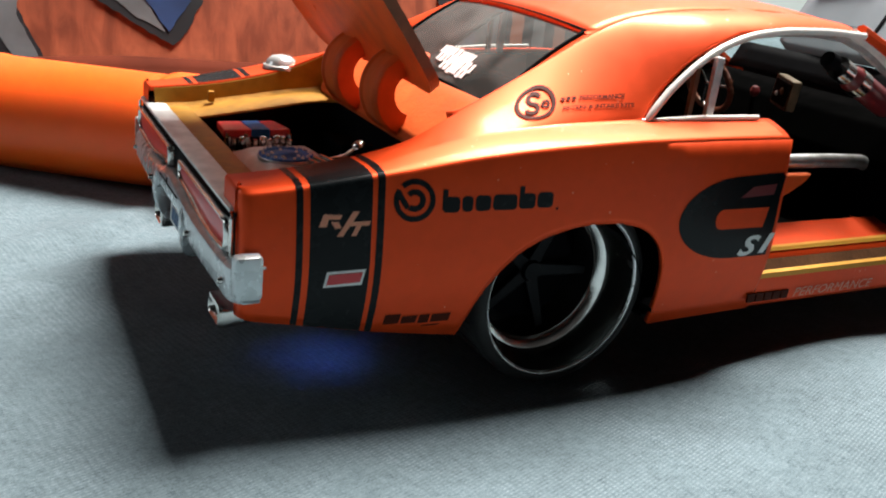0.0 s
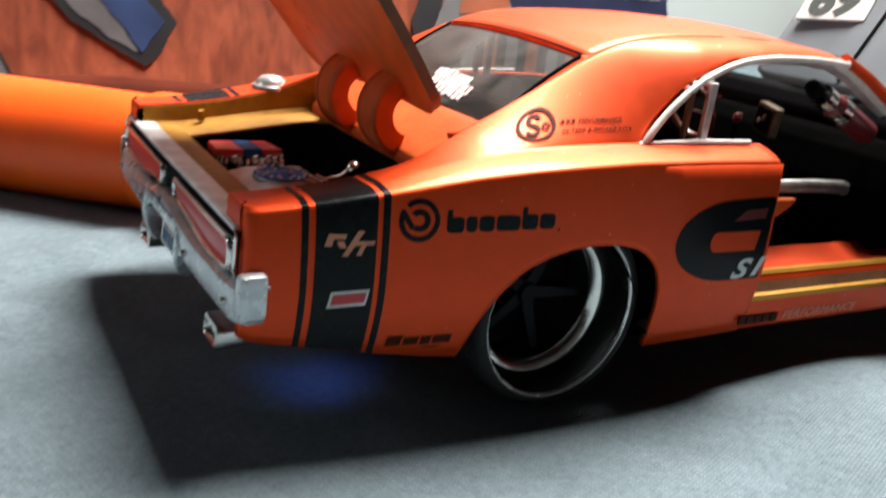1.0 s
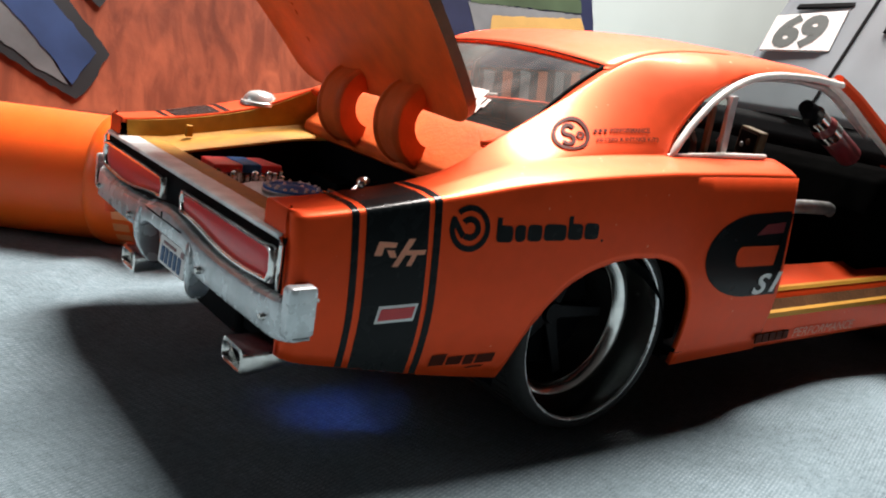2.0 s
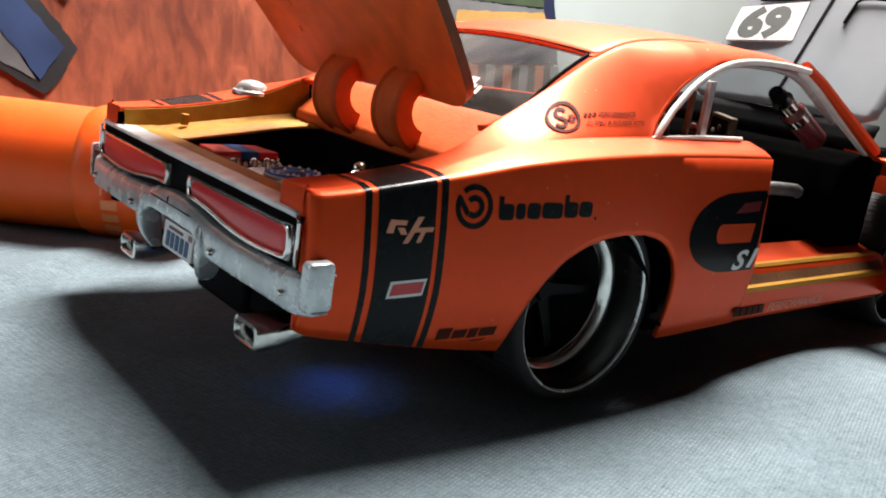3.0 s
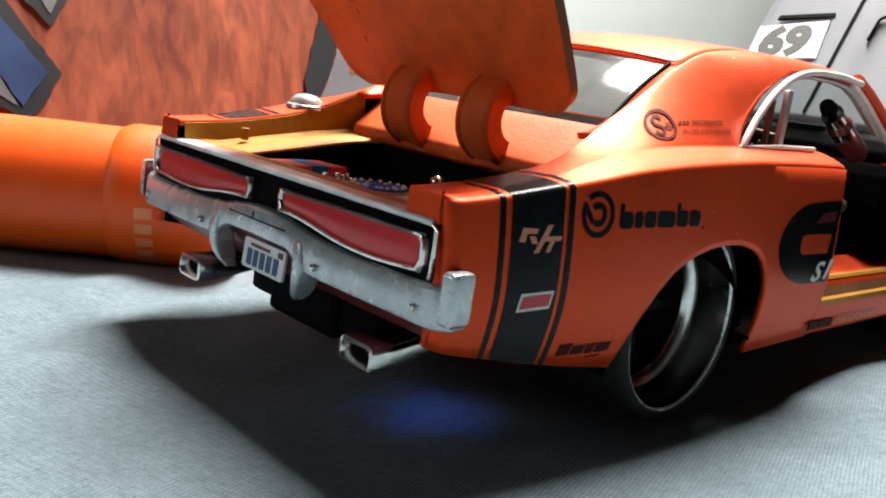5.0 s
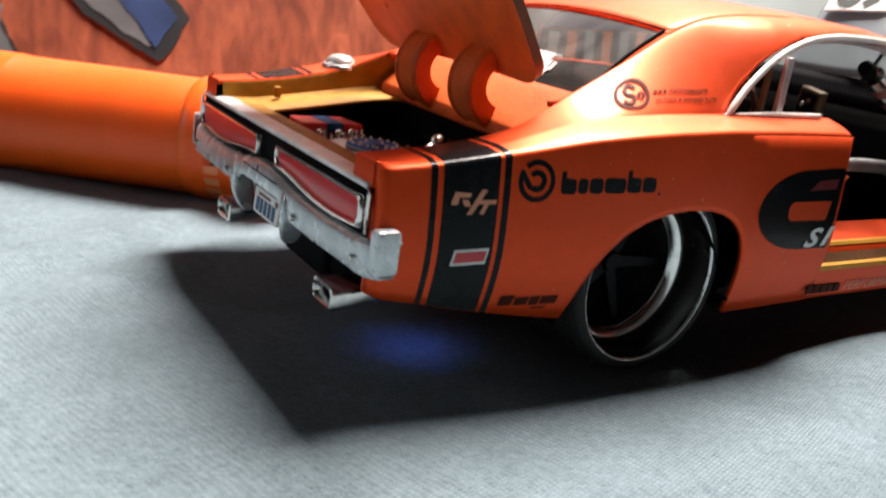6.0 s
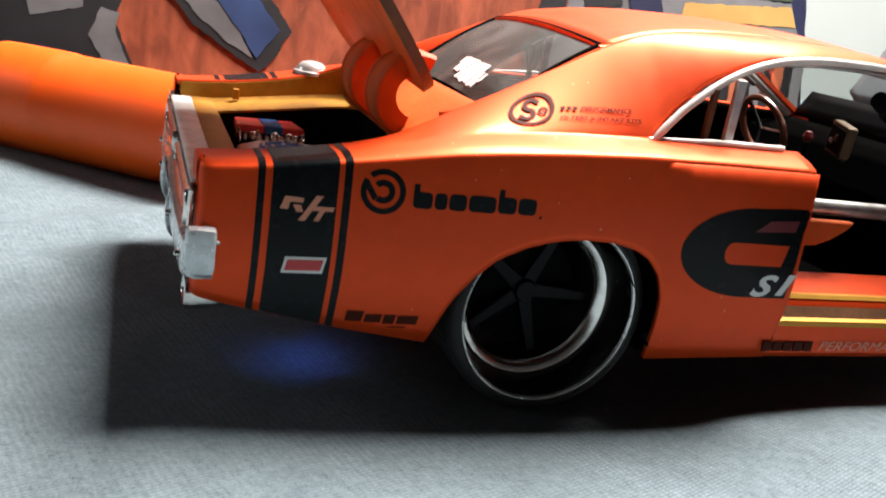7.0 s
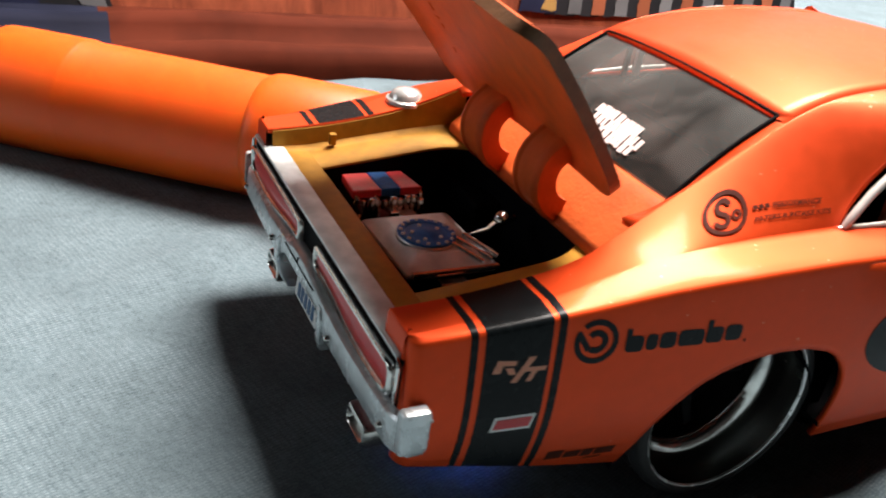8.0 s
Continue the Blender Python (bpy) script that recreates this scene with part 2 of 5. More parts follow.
def part(name, bm, mat, parent=None, label="", smooth=40, thick=0.0, bevel=0.0):
    """One mesh object under a thing or a part. The bmesh is in millimetres, in the parent's own axes."""
    me = bpy.data.meshes.new(name)
    bmesh.ops.scale(bm, vec=(MM, MM, MM), verts=bm.verts)
    bmesh.ops.recalc_face_normals(bm, faces=bm.faces)
    bm.to_mesh(me)
    bm.free()
    for f in me.polygons:
        f.use_smooth = smooth > 0
    if smooth:
        me.set_sharp_from_angle(angle=radians(smooth))
    for m in mat if isinstance(mat, (list, tuple)) else (mat,):
        me.materials.append(m)
    ob = new(name, me)
    if thick:
        s = ob.modifiers.new("thickness", "SOLIDIFY")
        s.thickness, s.offset = thick * MM, -1
    if bevel:
        b = ob.modifiers.new("bevel", "BEVEL")
        b.width, b.segments, b.limit_method, b.angle_limit = bevel * MM, 3, "ANGLE", radians(35)
    ob.parent = parent
    if label:
        tagged(ob, label)
    return ob


def grid(bm, rows, close=False, mat=0):
    """A sheet through rows of points."""
    vs = [[bm.verts.new(p) for p in r] for r in rows]
    n = len(rows[0])
    for a, b in zip(vs, vs[1:]):
        for j in range(n if close else n - 1):
            k = (j + 1) % n
            try:
                bm.faces.new((a[j], a[k], b[k], b[j])).material_index = mat
            except ValueError:
                pass
    return vs


def box(bm, x0, x1, y0, y1, z0, z1, m=None):
    vs = bmesh.ops.create_cube(bm, size=1)["verts"]
    for v in vs:
        v.co = Vector(((x0 + x1) / 2 + v.co.x * (x1 - x0), (y0 + y1) / 2 + v.co.y * (y1 - y0), (z0 + z1) / 2 + v.co.z * (z1 - z0)))
    if m is not None:
        bmesh.ops.transform(bm, matrix=m, verts=vs)
    return vs


def lathe(bm, profile, axis="y", centre=(0, 0, 0), n=48, close=False):
    """A body turned round an axis; the profile is (along, radius)."""
    rows = []
    for a, r in profile:
        ring = []
        for k in range(n):
            c, s = r * math.cos(2 * math.pi * k / n), r * math.sin(2 * math.pi * k / n)
            p = {"x": (a, c, s), "y": (c, a, s), "z": (c, s, a)}[axis]
            ring.append(Vector(centre) + Vector(p))
        rows.append(ring)
    vs = grid(bm, rows + ([rows[0]] if close else []), close=True)
    if not close:
        for ring in (vs[0], vs[-1]):
            if (ring[0].co - ring[n // 2].co).length > 1e-4:
                bm.faces.new(ring)
    return vs


def tube(bm, points, radius, n=10):
    """A round rod along points."""
    pts = [Vector(p) for p in points]
    rows = []
    for i, p in enumerate(pts):
        d = (pts[min(i + 1, len(pts) - 1)] - pts[max(i - 1, 0)]).normalized()
        side = d.cross(Vector((0, 0, 1)) if abs(d.z) < 0.9 else Vector((1, 0, 0))).normalized()
        up = side.cross(d)
        r = radius[i] if isinstance(radius, (list, tuple)) else radius
        rows.append([p + r * (math.cos(2 * math.pi * k / n) * side + math.sin(2 * math.pi * k / n) * up) for k in range(n)])
    vs = grid(bm, rows, close=True)
    bm.faces.new(vs[0])
    bm.faces.new(vs[-1])


def prism(bm, outline, a0, a1, axis="y", m=None):
    """An outline in two axes, drawn out along the third."""
    def at(p, a):
        return {"x": (a, p[0], p[1]), "y": (p[0], a, p[1]), "z": (p[0], p[1], a)}[axis]
    lo, hi = [bm.verts.new(at(p, a0)) for p in outline], [bm.verts.new(at(p, a1)) for p in outline]
    n = len(outline)
    for i in range(n):
        bm.faces.new((lo[i], lo[(i + 1) % n], hi[(i + 1) % n], hi[i]))
    bm.faces.new(lo)
    bm.faces.new(hi)
    if m is not None:
        bmesh.ops.transform(bm, matrix=m, verts=lo + hi)
    return lo + hi


def rounded(x0, x1, y0, y1, r, n=5):
    """The outline of a rectangle with round corners."""
    pts = []
    for cx, cy, a in ((x1 - r, y1 - r, 0), (x0 + r, y1 - r, 90), (x0 + r, y0 + r, 180), (x1 - r, y0 + r, 270)):
        for k in range(n + 1):
            t = radians(a + 90 * k / n)
            pts.append((cx + r * math.cos(t), cy + r * math.sin(t)))
    return pts


def lin(x, table):
    return float(np.interp(x, [p[0] for p in table], [p[1] for p in table]))


def smooth_line(x, table):
    """Interpolation with soft corners."""
    return sum(lin(x + d, table) * w for d, w in ((-3, 0.15), (-1.5, 0.2), (0, 0.3), (1.5, 0.2), (3, 0.15)))

# ------------------------------------------------------------------ the model car: x ahead from the tail, y to its left
HALF = [(0, 36.4), (4, 36.8), (8, 37.1), (14, 37.9), (27, 39.4), (44, 40.8), (65, 41.7), (95, 42), (150, 41.6), (185, 40.5), (203, 36)]
CREASE = [(0, 34.2), (8, 35.1), (16.6, 36.6), (24, 37.9), (30, 39.1), (39, 40.3), (47, 41.1), (60, 42), (75, 42.4), (90, 42.6), (150, 41.5), (190, 38.5), (206, 36)]
ARCH = [(32.3, 11.7), (33.2, 15), (34.4, 19), (37, 22.8), (40, 25.7), (44, 27.7), (48, 28.8), (52, 29.3), (57, 29.2), (61, 28.3), (63.5, 26.9), (65.5, 24.6), (66.7, 21.5), (67.4, 17), (67.8, 10.3)]
FRONT_ARCH = [(153, 10.5), (154, 18), (157, 23.5), (162, 27), (168, 28.6), (175, 28.6), (181, 27), (186, 23.5), (189, 18), (190, 12)]
LOW = [(0, 17.2), (3, 16.4), (9, 15.3), (19, 13.5), (32.3, 11.7)]
SHOULDER = [(0, 34.6), (10, 35.7), (18, 37.1), (26, 39.4), (32.6, 40.9), (41, 42.1), (50, 42.8), (62, 43.3), (90, 44.2), (150, 43.2), (206, 37)]
RIDGE_Y = [(0, 28.2), (18, 28.2), (26, 28.0), (31, 27.2), (40, 25.8), (50, 24.3), (59, 23.0), (70, 22.2), (120, 21.8)]
RIDGE_Z = [(0, 34.7), (10, 35.6), (18, 36.9), (24, 38.3), (27, 39.3), (31, 41.2), (36, 43.6), (43, 46.9), (52, 51.2), (59, 54.7), (64, 56.9), (70, 58.4), (78, 59.5), (93, 60.4), (108, 60.4), (118, 59.4)]
WINDOW = [(64.3, 43.4), (66, 45.4), (68.7, 48), (73.6, 52), (79, 55), (85, 57.1), (93, 58.2), (105, 58.6), (116, 58.2)]
WINDOW_Y = [(64, 33.2), (68.7, 32.2), (73.6, 31.5), (79, 31), (93, 30.2), (116, 29.4)]


def low_edge(x):
    if x < 32.3:
        return lin(x, LOW)
    if x <= 67.8:
        return lin(x, ARCH)
    if 153 <= x <= 190:
        return lin(x, FRONT_ARCH)
    return lin(x, [(67.8, 10.3), (90, 11), (150, 12), (206, 13)])


def side_y(x, z):
    """Half width of the body at a place along it and a height."""
    top = smooth_line(x, CREASE)
    y = smooth_line(x, HALF)
    if z > 20:
        y -= 1.45 * ((z - 20) / max(top - 20, 1)) ** 2
    if z < 25:
        y -= lin(x, [(0, 2.8), (30, 2.8), (62, 2.0)]) * ((25 - z) / 14) ** 2
    if x < 1.6:
        y -= 1.7 * (1 - math.sqrt(max(0, 1 - (1 - x / 1.6) ** 2)))
    return y


STATIONS = sorted(set([0, 0.2, 0.6, 1.1, 1.7] + [2.5 + 1.5 * i for i in range(20)] + [32.3, 32.6, 33, 33.5, 34, 35, 36] + [37 + 1.25 * i for i in range(23)]
                      + [65.2, 65.8, 66.3, 66.8, 67.2, 67.5, 67.7, 67.9] + [69 + 1.5 * i for i in range(15)] + [90.3]))
AHEAD = [90.3] + [93 + 3 * i for i in range(20)] + [152.8, 153.2, 153.6, 154, 155, 156, 157.5, 159.5] + [162 + 2 * i for i in range(10)] + [183, 184.5, 186, 187.3, 188.3, 189, 189.6, 190, 190.2, 193, 196, 199, 202, 205]


def side_rows(stations, sign):
    rows = []
    for x in stations:
        z0, z1 = low_edge(x), smooth_line(x, CREASE) - 0.7
        rows.append([(x, sign * side_y(x, z0 + (z1 - z0) * k / 12), z0 + (z1 - z0) * k / 12) for k in range(13)])
    return rows


SAIL_FOOT_Y = [(0, 33.6), (30, 33.4), (64, 33.3), (116, 33.3)]
SAIL_ROUND = [(0, 2.0), (28, 1.95), (42, 1.84), (58, 1.8), (66, 1.66), (68.7, 1.5), (73.6, 1.2), (79, 0.95), (93, 0.72), (116, 0.66)]


def sail(x, t):
    """A point of the sail and side pillar: t runs from its foot (0) to the roof's edge (1)."""
    zs, yr, zr, e = smooth_line(min(x, 116), SHOULDER), smooth_line(x, RIDGE_Y), smooth_line(x, RIDGE_Z), lin(x, SAIL_ROUND)
    yb = lin(x, SAIL_FOOT_Y)
    a = min(max(t, 0), 1) * math.pi / 2
    return yr + (yb - yr) * max(0, math.cos(a)) ** e, zs + (zr - zs) * math.sin(a) ** e


def sail_start(x):
    """Where the pillar begins: at its foot, or at the edge of the side window."""
    if x < 64.3:
        return 0.0
    zs, zr, e = smooth_line(x, SHOULDER), smooth_line(x, RIDGE_Z), lin(x, SAIL_ROUND)
    f = min(0.97, max(0, (lin(x, WINDOW) - zs) / (zr - zs)))
    return math.asin(f ** (1 / e)) * 2 / math.pi


def crease_section(x):
    """Half widths and heights from below the crease, round it, and over the fender top to the foot of the sail."""
    zc, zs = smooth_line(x, CREASE), smooth_line(x, SHOULDER)
    y0, yb = side_y(x, zc - 0.7), lin(x, [(0, 33.6), (30, 33.4), (64, 33.3), (90, 35.4), (150, 34)])
    out = [(y0, zc - 0.7), (y0 - 0.1, zc - 0.38), (y0 - 0.32, zc - 0.13), (y0 - 0.7, zc + 0.03)]
    for k in (0.12, 0.25, 0.4, 0.6, 0.8, 1):
        out.append((y0 - 0.7 + (yb - y0 + 0.7) * k, zc + 0.03 + (zs - zc - 0.03) * k ** 0.75))
    return out


def shoulder_rows(stations, sign):
    return [[(x, sign * y, z) for y, z in crease_section(x)] for x in stations]


def sail_rows(stations, sign):
    rows = []
    for x in stations:
        t0 = sail_start(x)
        r = []
        for k in range(17):
            y, z = sail(x, t0 + (1 - t0) * k / 16)
            r.append((x, sign * y, z))
        rows.append(r)
    return rows


def roof_rows(stations):
    rows = []
    for x in stations:
        yr, zr = smooth_line(x, RIDGE_Y), smooth_line(x, RIDGE_Z)
        crown = lin(x, [(58, 1.6), (70, 1.4), (118, 1.2)])
        rows.append([(x - (2.0 * (1 - (k / 8 - 1) ** 2) if x < 60.5 else 0), yr * (1 - k / 8), zr + crown * (1 - (1 - k / 8) ** 2) if k < 8 else zr + crown) for k in range(9)]
                    + [(x - (2.0 * (1 - (k / 8 - 1) ** 2) if x < 60.5 else 0), -yr * (1 - k / 8), zr + crown * (1 - (1 - k / 8) ** 2)) for k in range(7, -1, -1)])
    return rows


def build_body(car):
    bm = bmesh.new()
    tail = [x for x in STATIONS]
    for sign in (-1, 1):
        grid(bm, side_rows(tail if sign < 0 else tail + AHEAD[1:], sign))
        belt = [x for x in STATIONS if x < 64] + ([64 + 1.5 * i for i in range(18)] if sign < 0 else [64 + 3 * i for i in range(29)])
        grid(bm, shoulder_rows(belt, sign))
        grid(bm, sail_rows([x for x in STATIONS if x < 64] + [64.3 + 0.8 * i for i in range(25)] + [85 + 2.0 * i for i in range(16)], sign))
    for sign in (-1, 1):
        pillar = bmesh.new()
        tube(pillar, [(115, sign * 29, 58.9), (122, sign * 29.6, 56.2), (131, sign * 30.6, 51.6), (147, sign * 32.6, 43.4)], [1.3, 1.3, 1.4, 1.7], 8)
        part("windscreen_pillar", pillar, PAINT, car)
    for sign in (-1, 1):
        # inner faces of the sails, down to the sunken rear window
        rows = []
        for x in [33.6 + 1.3 * i for i in range(20)] + [59]:
            yr, zr = smooth_line(x, RIDGE_Y), smooth_line(x, RIDGE_Z)
            yl, q = lin(x, [(33, 24.6), (42.6, 22.2), (59, 21.3)]), max(0, (x - 42.6) / 16.6)
            zl = min(zr - 0.05, 42.6 + 12.2 * q + 0.9 * math.sin(math.pi * min(1, q)) - 0.1)
            rows.append([(x, sign * (yr + (yl - yr) * k), zr + (zl - zr) * (0.12 * k + 0.88 * k ** 1.6)) for k in (0, 0.06, 0.15, 0.3, 0.5, 0.75, 1)])
        grid(bm, rows)
    grid(bm, roof_rows([59, 61, 63, 66] + [69 + 3 * i for i in range(16)]))
    shell = bm
    # the right-hand front wing, fender tops, nose and front face
    bm = bmesh.new()
    grid(bm, side_rows([152.8] + [x for x in AHEAD if x > 152.8], -1))
    for sign in (-1, 1):
        rows = []
        for x in [147, 152, 160, 170, 180, 190, 198]:
            yc, zc = side_y(x, smooth_line(x, CREASE)), smooth_line(x, CREASE)
            rows.append([(x, sign * (yc + (26 - yc) * k / 6), zc + 1.4 * math.sin(math.pi * k / 12)) for k in range(7)] + [(x, sign * 25.6, zc - 3)])
        grid(bm, rows)
    rows = []
    for x in [196, 198, 201, 203, 205]:
        yc, zc = side_y(x, smooth_line(x, CREASE)), smooth_line(x, CREASE)
        rows.append([(x, yc * (1 - k / 8), zc + 1.6 * math.sin(math.pi * k / 16) * lin(x, [(196, 1), (205, 0.2)])) for k in range(17)])
    grid(bm, rows)
    grid(bm, [[(205, side_y(205, 30) * (1 - k / 8), 13) for k in range(17)], [(206.5, side_y(205, 30) * (1 - k / 8), 25) for k in range(17)], rows[-1]])
    bmesh.ops.remove_doubles(bm, verts=bm.verts, dist=0.3)
    part("front_clip", bm, PAINT, car, "orange nose and front wings", 50, 0.9)
    bm = shell
    # tail face: corner posts and lower valance
    for sign in (-1, 1):
        post = bmesh.new()
        rows = []
        for k in range(13):
            z0, z1 = low_edge(0), 30.8
            z = z0 + (z1 - z0) * k / 12
            rows.append([(0, sign * side_y(0, z), z), (-0.15, sign * 34.2, z), (0.1, sign * 33.3, z), (1.2, sign * 32.9, z)])
        grid(post, rows)
        top = [(side_y(0, z), z) for z in (30.8, 31.8, 32.8)] + crease_section(0) + [sail(0, k / 4) for k in (1, 2, 3, 4)]
        foot = [(min(y, side_y(0, 30.8) - 0.25), 30.8) for y, z in top]
        grid(post, [[(0, sign * y, z) for y, z in top], [(-0.18, sign * (y + (b - y) * 0.12 - (0.25 if y > 34.5 else 0)), z + (c - z) * 0.12) for (y, z), (b, c) in zip(top, foot)], [(-0.2, sign * b, c) for b, c in foot]])
        bmesh.ops.remove_doubles(post, verts=post.verts, dist=0.02)
        part("tail_corner", post, PAINT, car, "", 62)
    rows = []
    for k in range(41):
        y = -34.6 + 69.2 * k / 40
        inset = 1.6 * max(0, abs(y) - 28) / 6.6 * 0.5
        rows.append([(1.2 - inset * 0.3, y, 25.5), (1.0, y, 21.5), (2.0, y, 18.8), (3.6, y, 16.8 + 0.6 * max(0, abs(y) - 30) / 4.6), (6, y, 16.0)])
    # dark maroon instead of the orange paint: the valance's shade is put into its colour
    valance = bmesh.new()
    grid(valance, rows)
    part("rear_valance", valance, BROWNRED, car, "panel under the bumper, its shaded body paint coloured dark red", 60)
    bmesh.ops.remove_doubles(bm, verts=bm.verts, dist=0.02)
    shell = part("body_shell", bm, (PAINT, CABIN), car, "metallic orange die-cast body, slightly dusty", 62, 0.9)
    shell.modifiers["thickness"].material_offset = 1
    return shell


LEDGE = [(0, 31.2), (7, 31.4), (20, 33.3), (36, 35.8)]


def inner_edge(x):
    """Half width of the boot opening, with wide round corners ahead."""
    return 20.0 - (8.5 * (1 - math.sqrt(max(0, 1 - ((x - 26) / 9.6) ** 2))) if x > 26 else 0)


def build_rear_deck(car):
    """The gold-primed boot frame, the black well under it, and the orange bar below the rear window."""
    bm = bmesh.new()
    for sign in (-1, 1):
        rows = []
        for x in [0.8 + 1.5 * i for i in range(24)]:
            yr, zr = smooth_line(x, RIDGE_Y), smooth_line(x, RIDGE_Z)
            ledge, inner = lin(x, LEDGE), inner_edge(x)
            rows.append([(x, sign * (yr + 0.5), zr - 0.25), (x, sign * (yr - 0.2), zr - 0.5), (x, sign * (yr - 0.5), (zr + ledge) / 2), (x, sign * (yr - 0.7), ledge + 0.6),
                         (x, sign * (yr - 1.3), ledge + 0.1), (x, sign * min(yr - 2, 25.6), ledge), (x, sign * (inner + 0.5), ledge - 0.1), (x, sign * inner, ledge - 0.5), (x, sign * inner, ledge - 0.9)])
        grid(bm, rows)
    grid(bm, [[(x, y, z) for y in np.linspace(-26, 26, 14)] for x, z in ((2.2, 31.2), (3.0, 31.5), (6.6, 31.5), (7.0, 31.2), (7.0, 28.5))])
    part("boot_frame", bm, GOLD, car, "gold-primed inner frame of the open boot", 40)
    bm = bmesh.new()
    box(bm, 10.3, 11.5, 25.9, 26.9, 32.4, 34.4)
    part("locating_peg", bm, GOLD, car, smooth=0, bevel=0.15)
    bm = bmesh.new()
    xs = [6.9, 10, 14, 18, 22, 25, 26] + [27 + 0.8 * i for i in range(11)] + [35.4]
    rim = [(x, -inner_edge(x) - 0.02, lin(x, LEDGE) - 0.85) for x in xs] + [(x, inner_edge(x) + 0.02, lin(x, LEDGE) - 0.85) for x in xs[::-1]]
    grid(bm, [[(x, y, z + (19 - z) * k) for x, y, z in rim] for k in (0, 0.4, 1)], close=True)
    bm.faces.new([bm.verts.new((x, y, 19)) for x, y, z in rim])
    part("boot_well", bm, DARK, car, "black plastic boot lining", 40)
    bm = bmesh.new()
    prism(bm, [(34.0, 34.0), (32.2, 34.8), (31.7, 35.8), (32.0, 37.0), (38.8, 42.9), (41, 43.6), (44.5, 42.6), (44.5, 34.0)], -24.4, 24.4, "y")
    part("window_ledge", bm, INNER, car, "plain orange bar under the rear window", 30, bevel=0.35)


def build_lid(car):
    """The boot lid, propped open on two goose-neck hinges, its hollow inner face to the rear."""
    foot, top = Vector((33.6, 0, 45.6)), Vector((11.7, 0, 70.6))
    up = (top - foot).normalized()
    out = Vector((up.z, 0, -up.x))
    long = (top - foot).length
    bm = bmesh.new()

    def half(s):
        w = 25.0 + 5.4 * s
        if s < 0.14:
            w -= 5.0 * (1 - math.sqrt(max(0, 1 - ((0.14 - s) / 0.14) ** 2)))
        if s > 0.9:
            w -= 2.6 * (1 - math.sqrt(max(0, 1 - ((s - 0.9) / 0.1) ** 2)))
        return w

    def crown(y, s):
        return 1.3 * (1 - (y / 30) ** 2) + 0.7 * math.sin(math.pi * s) - 1.6 * max(0, (s - 0.82) / 0.18) ** 2 - 1.0
    steps = [0, 0.004, 0.012, 0.03, 0.05, 0.08, 0.11, 0.14] + [0.14 + 0.76 * i / 16 for i in range(1, 17)] + [0.92, 0.95, 0.975, 0.99, 1.0]
    outer, inner = [], []
    for s in steps:
        w = half(s)
        ys = [w * math.sin(math.pi * (k / 24 - 0.5)) for k in range(25)]
        outer.append([foot + up * (long * s) + out * crown(y, s) + Vector((0, y, 0)) for y in ys])
        row = []
        for y in ys:
            edge = min(1, (w - abs(y)) / 2.2, s * long / 2.2, (1 - s) * long / 2.2)
            deep = 1.6 - 0.8 * max(0, edge) ** 0.7
            row.append(foot + up * (long * s) + out * (crown(y, s) - deep) + Vector((0, y * 0.995, 0)))
        inner.append(row)
    a, b = grid(bm, outer), grid(bm, inner)
    ring = lambda v: v[0] + [r[-1] for r in v[1:]] + v[-1][-2::-1] + [r[0] for r in v[-2:0:-1]]
    ra, rb = ring(a), ring(b)
    for i in range(len(ra)):
        k = (i + 1) % len(ra)
        bm.faces.new((ra[i], ra[k], rb[k], rb[i])).material_index = 1
    lid = part("boot_lid", bm, (INNER, WORN), car, "open orange boot lid, bare and scuffed inside", 50)
    # raised marks on the inner face, worn and unreadable
    for s, y, w, h in ((0.60, 17.0, 1.7, 0.5), (0.54, 17.2, 0.5, 1.6), (0.47, 17.6, 1.4, 0.45), (0.42, 17.4, 0.5, 1.0), (0.26, 18.5, 0.5, 1.0)):
        bm = bmesh.new()
        c = foot + up * (long * s) + Vector((0, y, 0)) + out * (crown(y, s) - 0.85)
        for q in box(bm, -0.12, 0.2, -w / 2, w / 2, -h / 2, h / 2):
            q.co = c + out * q.co.x + Vector((0, q.co.y, 0)) + up * q.co.z
        part("cast_mark", bm, INNER, lid, smooth=0, bevel=0.08)
    for y, half_width in ((8.7, 3.75), (-9.1, 3.5)):
        bm = bmesh.new()
        rows = []
        for i in range(25):
            a = radians(70 + 185 * i / 24)
            c, o = Vector((34.0, 0, 42.4)), Vector((math.cos(a), 0, math.sin(a)))
            ro = 6.9 + 0.8 * max(0, i / 24 - 0.6)
            h = half_width
            rows.append([c + o * 3.4 + Vector((0, y - h + 0.1, 0)), c + o * (ro - 0.5) + Vector((0, y - h, 0)), c + o * ro + Vector((0, y - h + 0.5, 0)), c + o * (ro + 0.1) + Vector((0, y - h + 1.1, 0)), c + o * (ro - 0.25) + Vector((0, y - h + 1.5, 0)),
                         c + o * (ro - 0.25) + Vector((0, y + h - 1.5, 0)), c + o * (ro + 0.1) + Vector((0, y + h - 1.1, 0)), c + o * ro + Vector((0, y + h - 0.5, 0)), c + o * (ro - 0.5) + Vector((0, y + h, 0)), c + o * 3.4 + Vector((0, y + h - 0.1, 0))])
        vs = grid(bm, rows, close=True)
        bm.faces.new(vs[0])
        bm.faces.new(vs[-1])
        part("hinge_arm", bm, INNER, lid, smooth=40)


